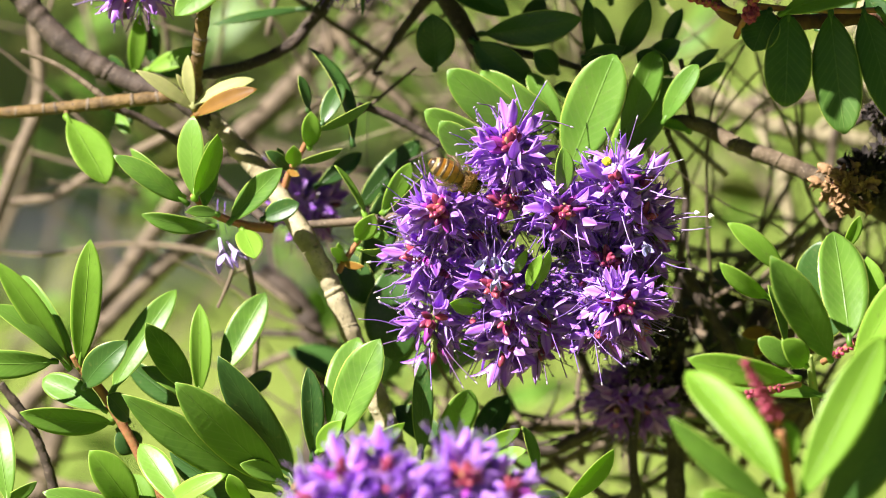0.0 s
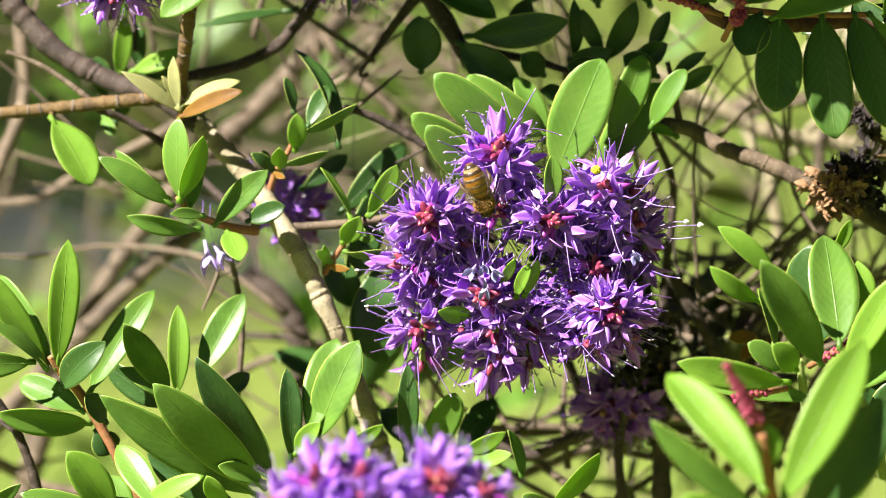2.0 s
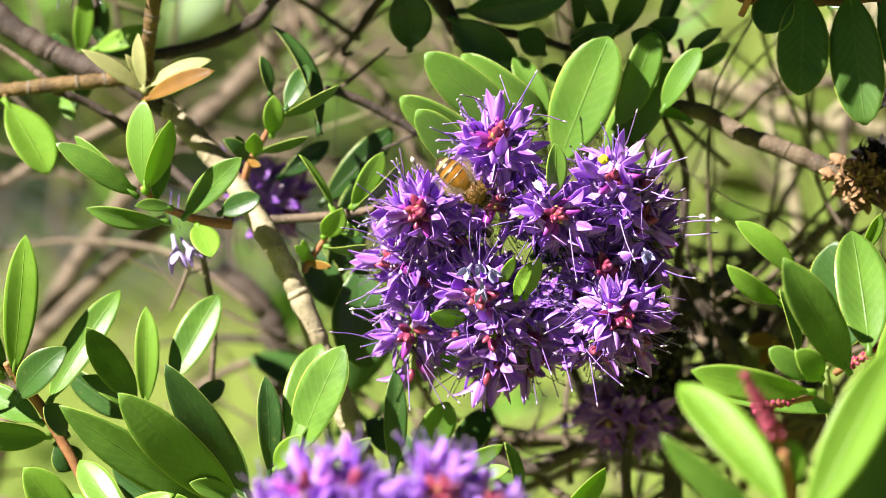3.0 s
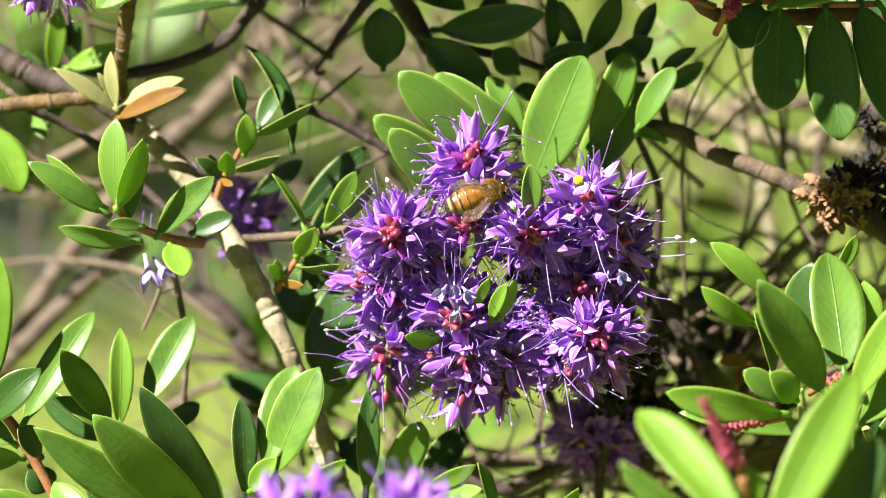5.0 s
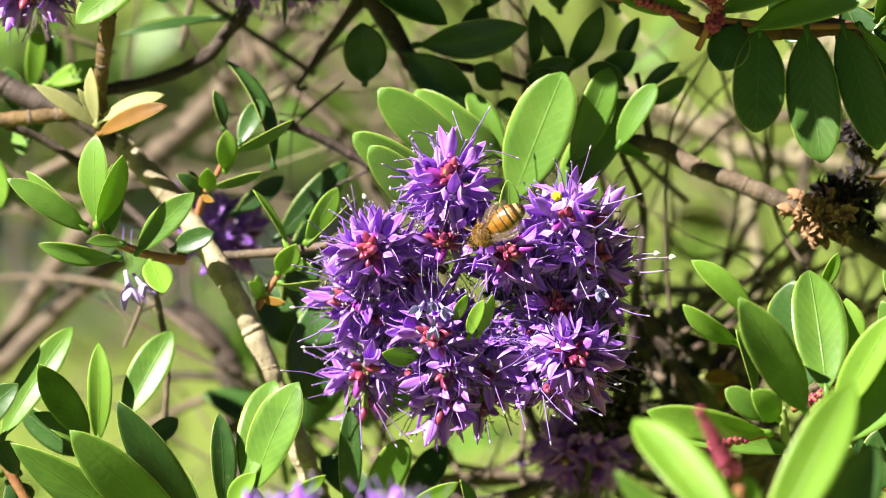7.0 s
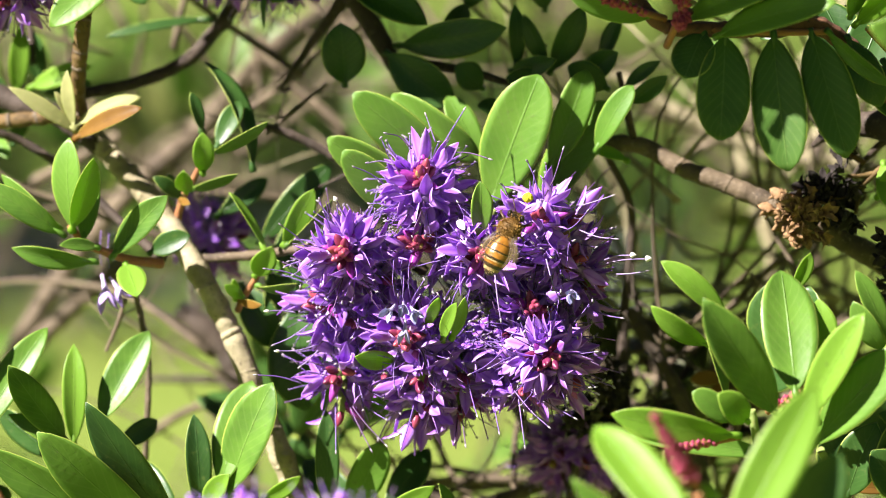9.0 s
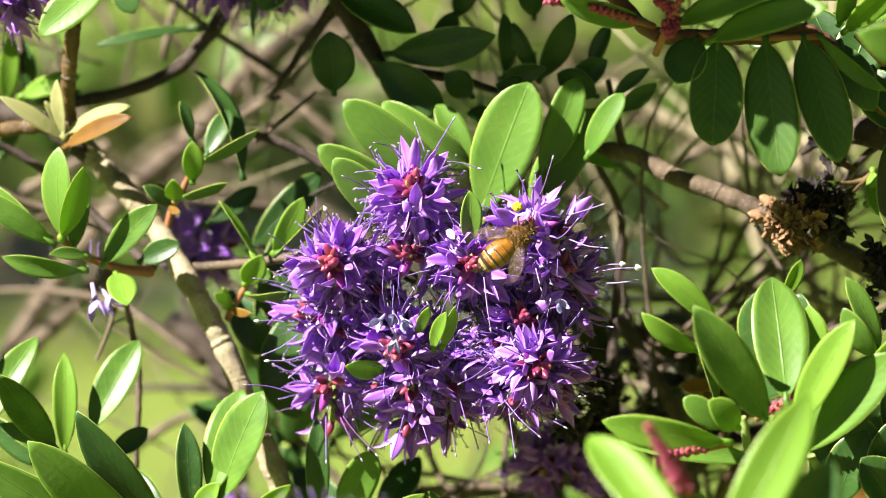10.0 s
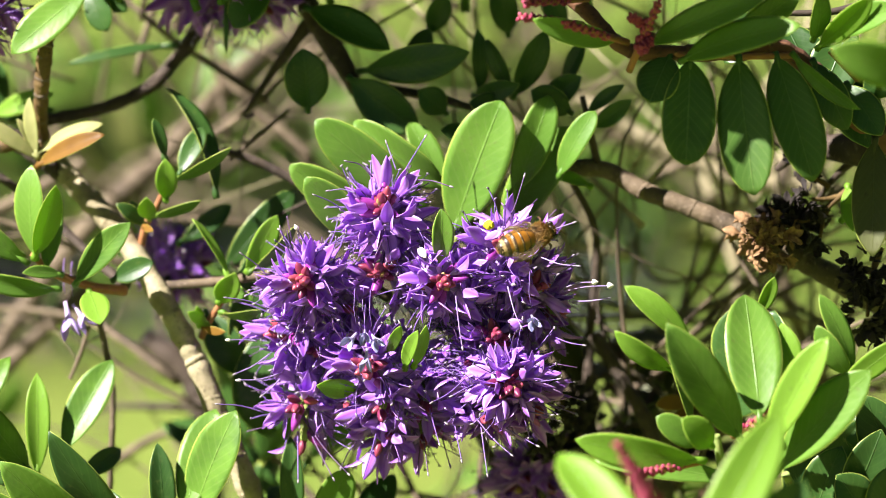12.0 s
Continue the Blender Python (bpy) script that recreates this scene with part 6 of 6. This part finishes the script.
def motions():
    def sway(ob, rows):
        """Keys a thing's small shifts across and up, in centimetres."""
        base = ob.matrix_world.copy()
        walk(ob, [(t, Matrix.Translation(FACE.to_3x3() @ P((du, dv, 0))) @ base) for t, du, dv in rows])

    for ob in (MAIN_HEAD, INNER_LEAVES, POLLEN_CLUMP, *WITHERED):
        sway(ob, [
            (0, -0.140, 0.300), (0.5, 0.000, 0.040), (1, -0.030, 0.230), (1.5, -0.030, 0.120), (2, -0.080, 0.170), (2.5, -0.060, 0.130),
            (2.7, -0.052, 0.126), (2.8, -0.048, 0.124), (3, -0.040, 0.120), (5, 0.000, 0.090), (5.5, 0.000, 0.050), (6, 0.000, 0.000),
            (6.5, -0.060, 0.080), (8.5, -0.120, 0.090), (9, -0.090, 0.070), (9.5, -0.130, 0.080), (10, -0.090, 0.040), (10.5, -0.150, 0.040),
            (11, -0.100, 0.020), (11.5, -0.140, 0.010), (12, -0.140, 0.020),
        ])
    for ob in (BACK_LEAVES,):
        sway(ob, [
            (0, 0.000, 0.000), (0.5, 0.060, -0.085), (1, 0.050, -0.005), (1.5, 0.030, -0.055), (2, 0.010, -0.045), (2.5, 0.010, -0.060),
            (2.7, 0.018, -0.062), (2.8, 0.022, -0.063), (3, 0.030, -0.065), (5, 0.040, -0.065), (5.5, 0.030, -0.105), (6, 0.040, -0.115),
            (6.5, 0.020, -0.095), (8.5, -0.035, -0.145), (9, -0.035, -0.160), (9.5, -0.055, -0.160), (10, -0.015, -0.160), (10.5, -0.055, -0.170),
            (11, -0.035, -0.185), (11.5, -0.055, -0.200), (12, -0.055, -0.190),
        ])
    for ob in (RIGHT_SHOOT, RIGHT_LOW):
        sway(ob, [
            (0, -0.030, 0.130), (0.5, 0.170, 0.150), (1, 0.100, 0.110), (1.5, 0.070, 0.110), (2, 0.050, 0.130), (2.5, 0.060, 0.130),
            (2.7, 0.056, 0.114), (2.8, 0.054, 0.106), (3, 0.050, 0.090), (5, 0.070, 0.060), (5.5, 0.050, 0.020), (6, 0.110, 0.040),
            (6.5, 0.050, 0.010), (8.5, 0.020, 0.020), (9, 0.010, 0.010), (9.5, 0.000, 0.040), (10, 0.030, 0.020), (10.5, -0.020, -0.010),
            (11, 0.010, -0.010), (11.5, 0.020, -0.010), (12, 0.000, 0.000),
        ])
    for ob in (TOP_RIGHT,):
        sway(ob, [
            (0, -0.040, 0.350), (0.5, 0.220, 0.330), (1, 0.100, 0.280), (1.5, 0.060, 0.330), (2, 0.040, 0.320), (2.5, 0.050, 0.260),
            (2.7, 0.050, 0.264), (2.8, 0.050, 0.266), (3, 0.050, 0.270), (5, 0.080, 0.370), (5.5, 0.020, 0.170), (6, 0.120, 0.120),
            (6.5, 0.050, 0.210), (8.5, 0.000, 0.090), (9, -0.050, 0.010), (9.5, -0.080, 0.070), (10, 0.020, 0.060), (10.5, -0.040, -0.010),
            (11, 0.000, 0.050), (11.5, 0.030, 0.030), (12, 0.000, 0.000),
        ])
    for ob in (BOTTOM_LEFT, LOW_A, LOW_B, LOW_C, LOW_D):
        sway(ob, [
            (0, 0.000, 0.000), (0.5, -0.110, 0.050), (1, -0.105, 0.045), (1.5, -0.135, 0.045), (2, -0.165, 0.035), (2.5, -0.150, 0.050),
            (2.7, -0.130, 0.034), (2.8, -0.120, 0.026), (3, -0.100, 0.010), (5, -0.045, -0.035), (5.5, -0.055, -0.070), (6, -0.045, -0.050),
            (6.5, -0.070, -0.010), (8.5, -0.105, 0.055), (9, -0.095, 0.080), (9.5, -0.070, 0.090), (10, -0.090, 0.075), (10.5, -0.090, 0.070),
            (11, -0.120, 0.055), (11.5, -0.120, 0.030), (12, -0.105, 0.050),
        ])
    for ob in (FRONT_SHOOT, FRONT_SPIKE):
        sway(ob, [
            (0, 0.000, 0.000), (1.5, -0.140, 0.020), (2.5, -0.090, 0.010), (2.7, -0.116, -0.001), (2.8, -0.129, -0.006), (5.5, -0.480, -0.150),
            (6.5, -0.280, 0.020), (9.5, 0.140, -0.090), (10.5, 0.200, -0.120), (12, 0.100, -0.120),
        ])
    for ob in (FRONT_HEAD,):
        sway(ob, [
            (0, 0.000, 0.000), (0.5, -0.120, 0.040), (1, -0.160, -0.010), (1.5, -0.220, -0.070), (2, -0.250, -0.050), (2.5, -0.170, 0.060),
            (2.7, -0.102, 0.100), (2.8, -0.068, 0.120), (3, 0.000, 0.160), (5, -0.030, -0.050), (5.5, 0.010, -0.060), (12, 0.010, -0.060),
        ])
    bee_path = [
        (0, -0.84, 0.98, 3.80, -29, 26), (0.5, -0.15, 0.80, 3.80, -5, 8), (1, -0.16, 1.03, 3.80, -25, 8),
        (1.5, -0.05, 0.71, 3.80, -31, 19), (2, -0.06, 0.59, 3.80, -68, 29), (2.5, -0.09, 0.49, 3.80, -58, 34),
        (2.8, 0.08, 0.53, 3.80, -64, 28), (3, -0.19, 0.59, 3.80, -41, 8), (3.2, 0.10, 0.84, 3.80, -2, 8),
        (4.8, 0.70, 1.01, 3.80, 24, 8), (5, 0.73, 0.96, 3.80, 21, 8), (5.2, 0.72, 0.84, 3.80, 22, 8),
        (5.5, 0.91, 0.78, 3.80, 6, 18), (5.8, 1.00, 0.49, 3.80, -60, 32), (6, 0.97, 0.43, 3.80, -77, 22),
        (6.2, 0.93, 0.61, 3.80, -109, 8), (6.5, 0.97, 0.43, 3.80, -127, 17), (6.7, 1.00, 0.43, 3.80, -124, 19),
        (7.2, 1.22, 0.43, 3.70, -168, 10), (7.6, 1.46, 0.41, 3.70, -212, 10), (8, 1.68, 0.41, 3.70, -256, 10),
        (8.3, 1.91, 0.38, 3.80, -300, 8), (8.5, 2.04, 0.46, 3.80, -306, 8), (8.8, 2.18, 0.45, 3.80, -299, 8),
        (9, 2.24, 0.46, 3.80, -295, 8), (9.3, 2.27, 0.42, 3.80, -298, 8), (9.5, 2.28, 0.39, 3.80, -298, 8),
        (9.8, 2.49, 0.37, 3.80, -320, 8), (10, 2.61, 0.47, 3.80, -321, 8), (10.3, 2.81, 0.78, 3.80, -304, 8),
        (10.5, 2.54, 0.85, 3.80, -287, 8), (10.8, 2.69, 0.82, 3.80, -293, 8), (11, 3.13, 0.86, 3.80, -325, 8),
        (11.5, 3.56, 0.85, 3.80, -336, 19), (12, 3.63, 0.93, 3.80, -339, 33),
    ]
    rows = [(t, FACE @ Matrix.Translation(P((u, v, h))) @ pose(0, 0, 0, 0, pitch, turn) @ Matrix.Scale(1.2, 4)) for t, u, v, h, turn, pitch in bee_path]
    walk(BEE, rows)
    # the wings open for moments: (seconds, spread in degrees)
    fan = [(0, 12), (2.5, 10), (3.2, 16), (5.2, 16), (5.5, 30), (5.8, 42), (6.0, 26), (6.5, 12), (8.0, 20), (8.3, 24), (8.6, 10), (9.5, 10), (9.8, 34), (10.0, 36), (10.3, 28), (10.5, 32), (10.8, 26), (11.0, 18), (11.5, 10), (12.0, 8)]
    for wing, s, x, y, z, hind in BEE_WINGS:
        walk(wing, [(t, pose(x, y, z, s * 6, -6, -s * (a + 14 * hind))) for t, a in fan])


motions()
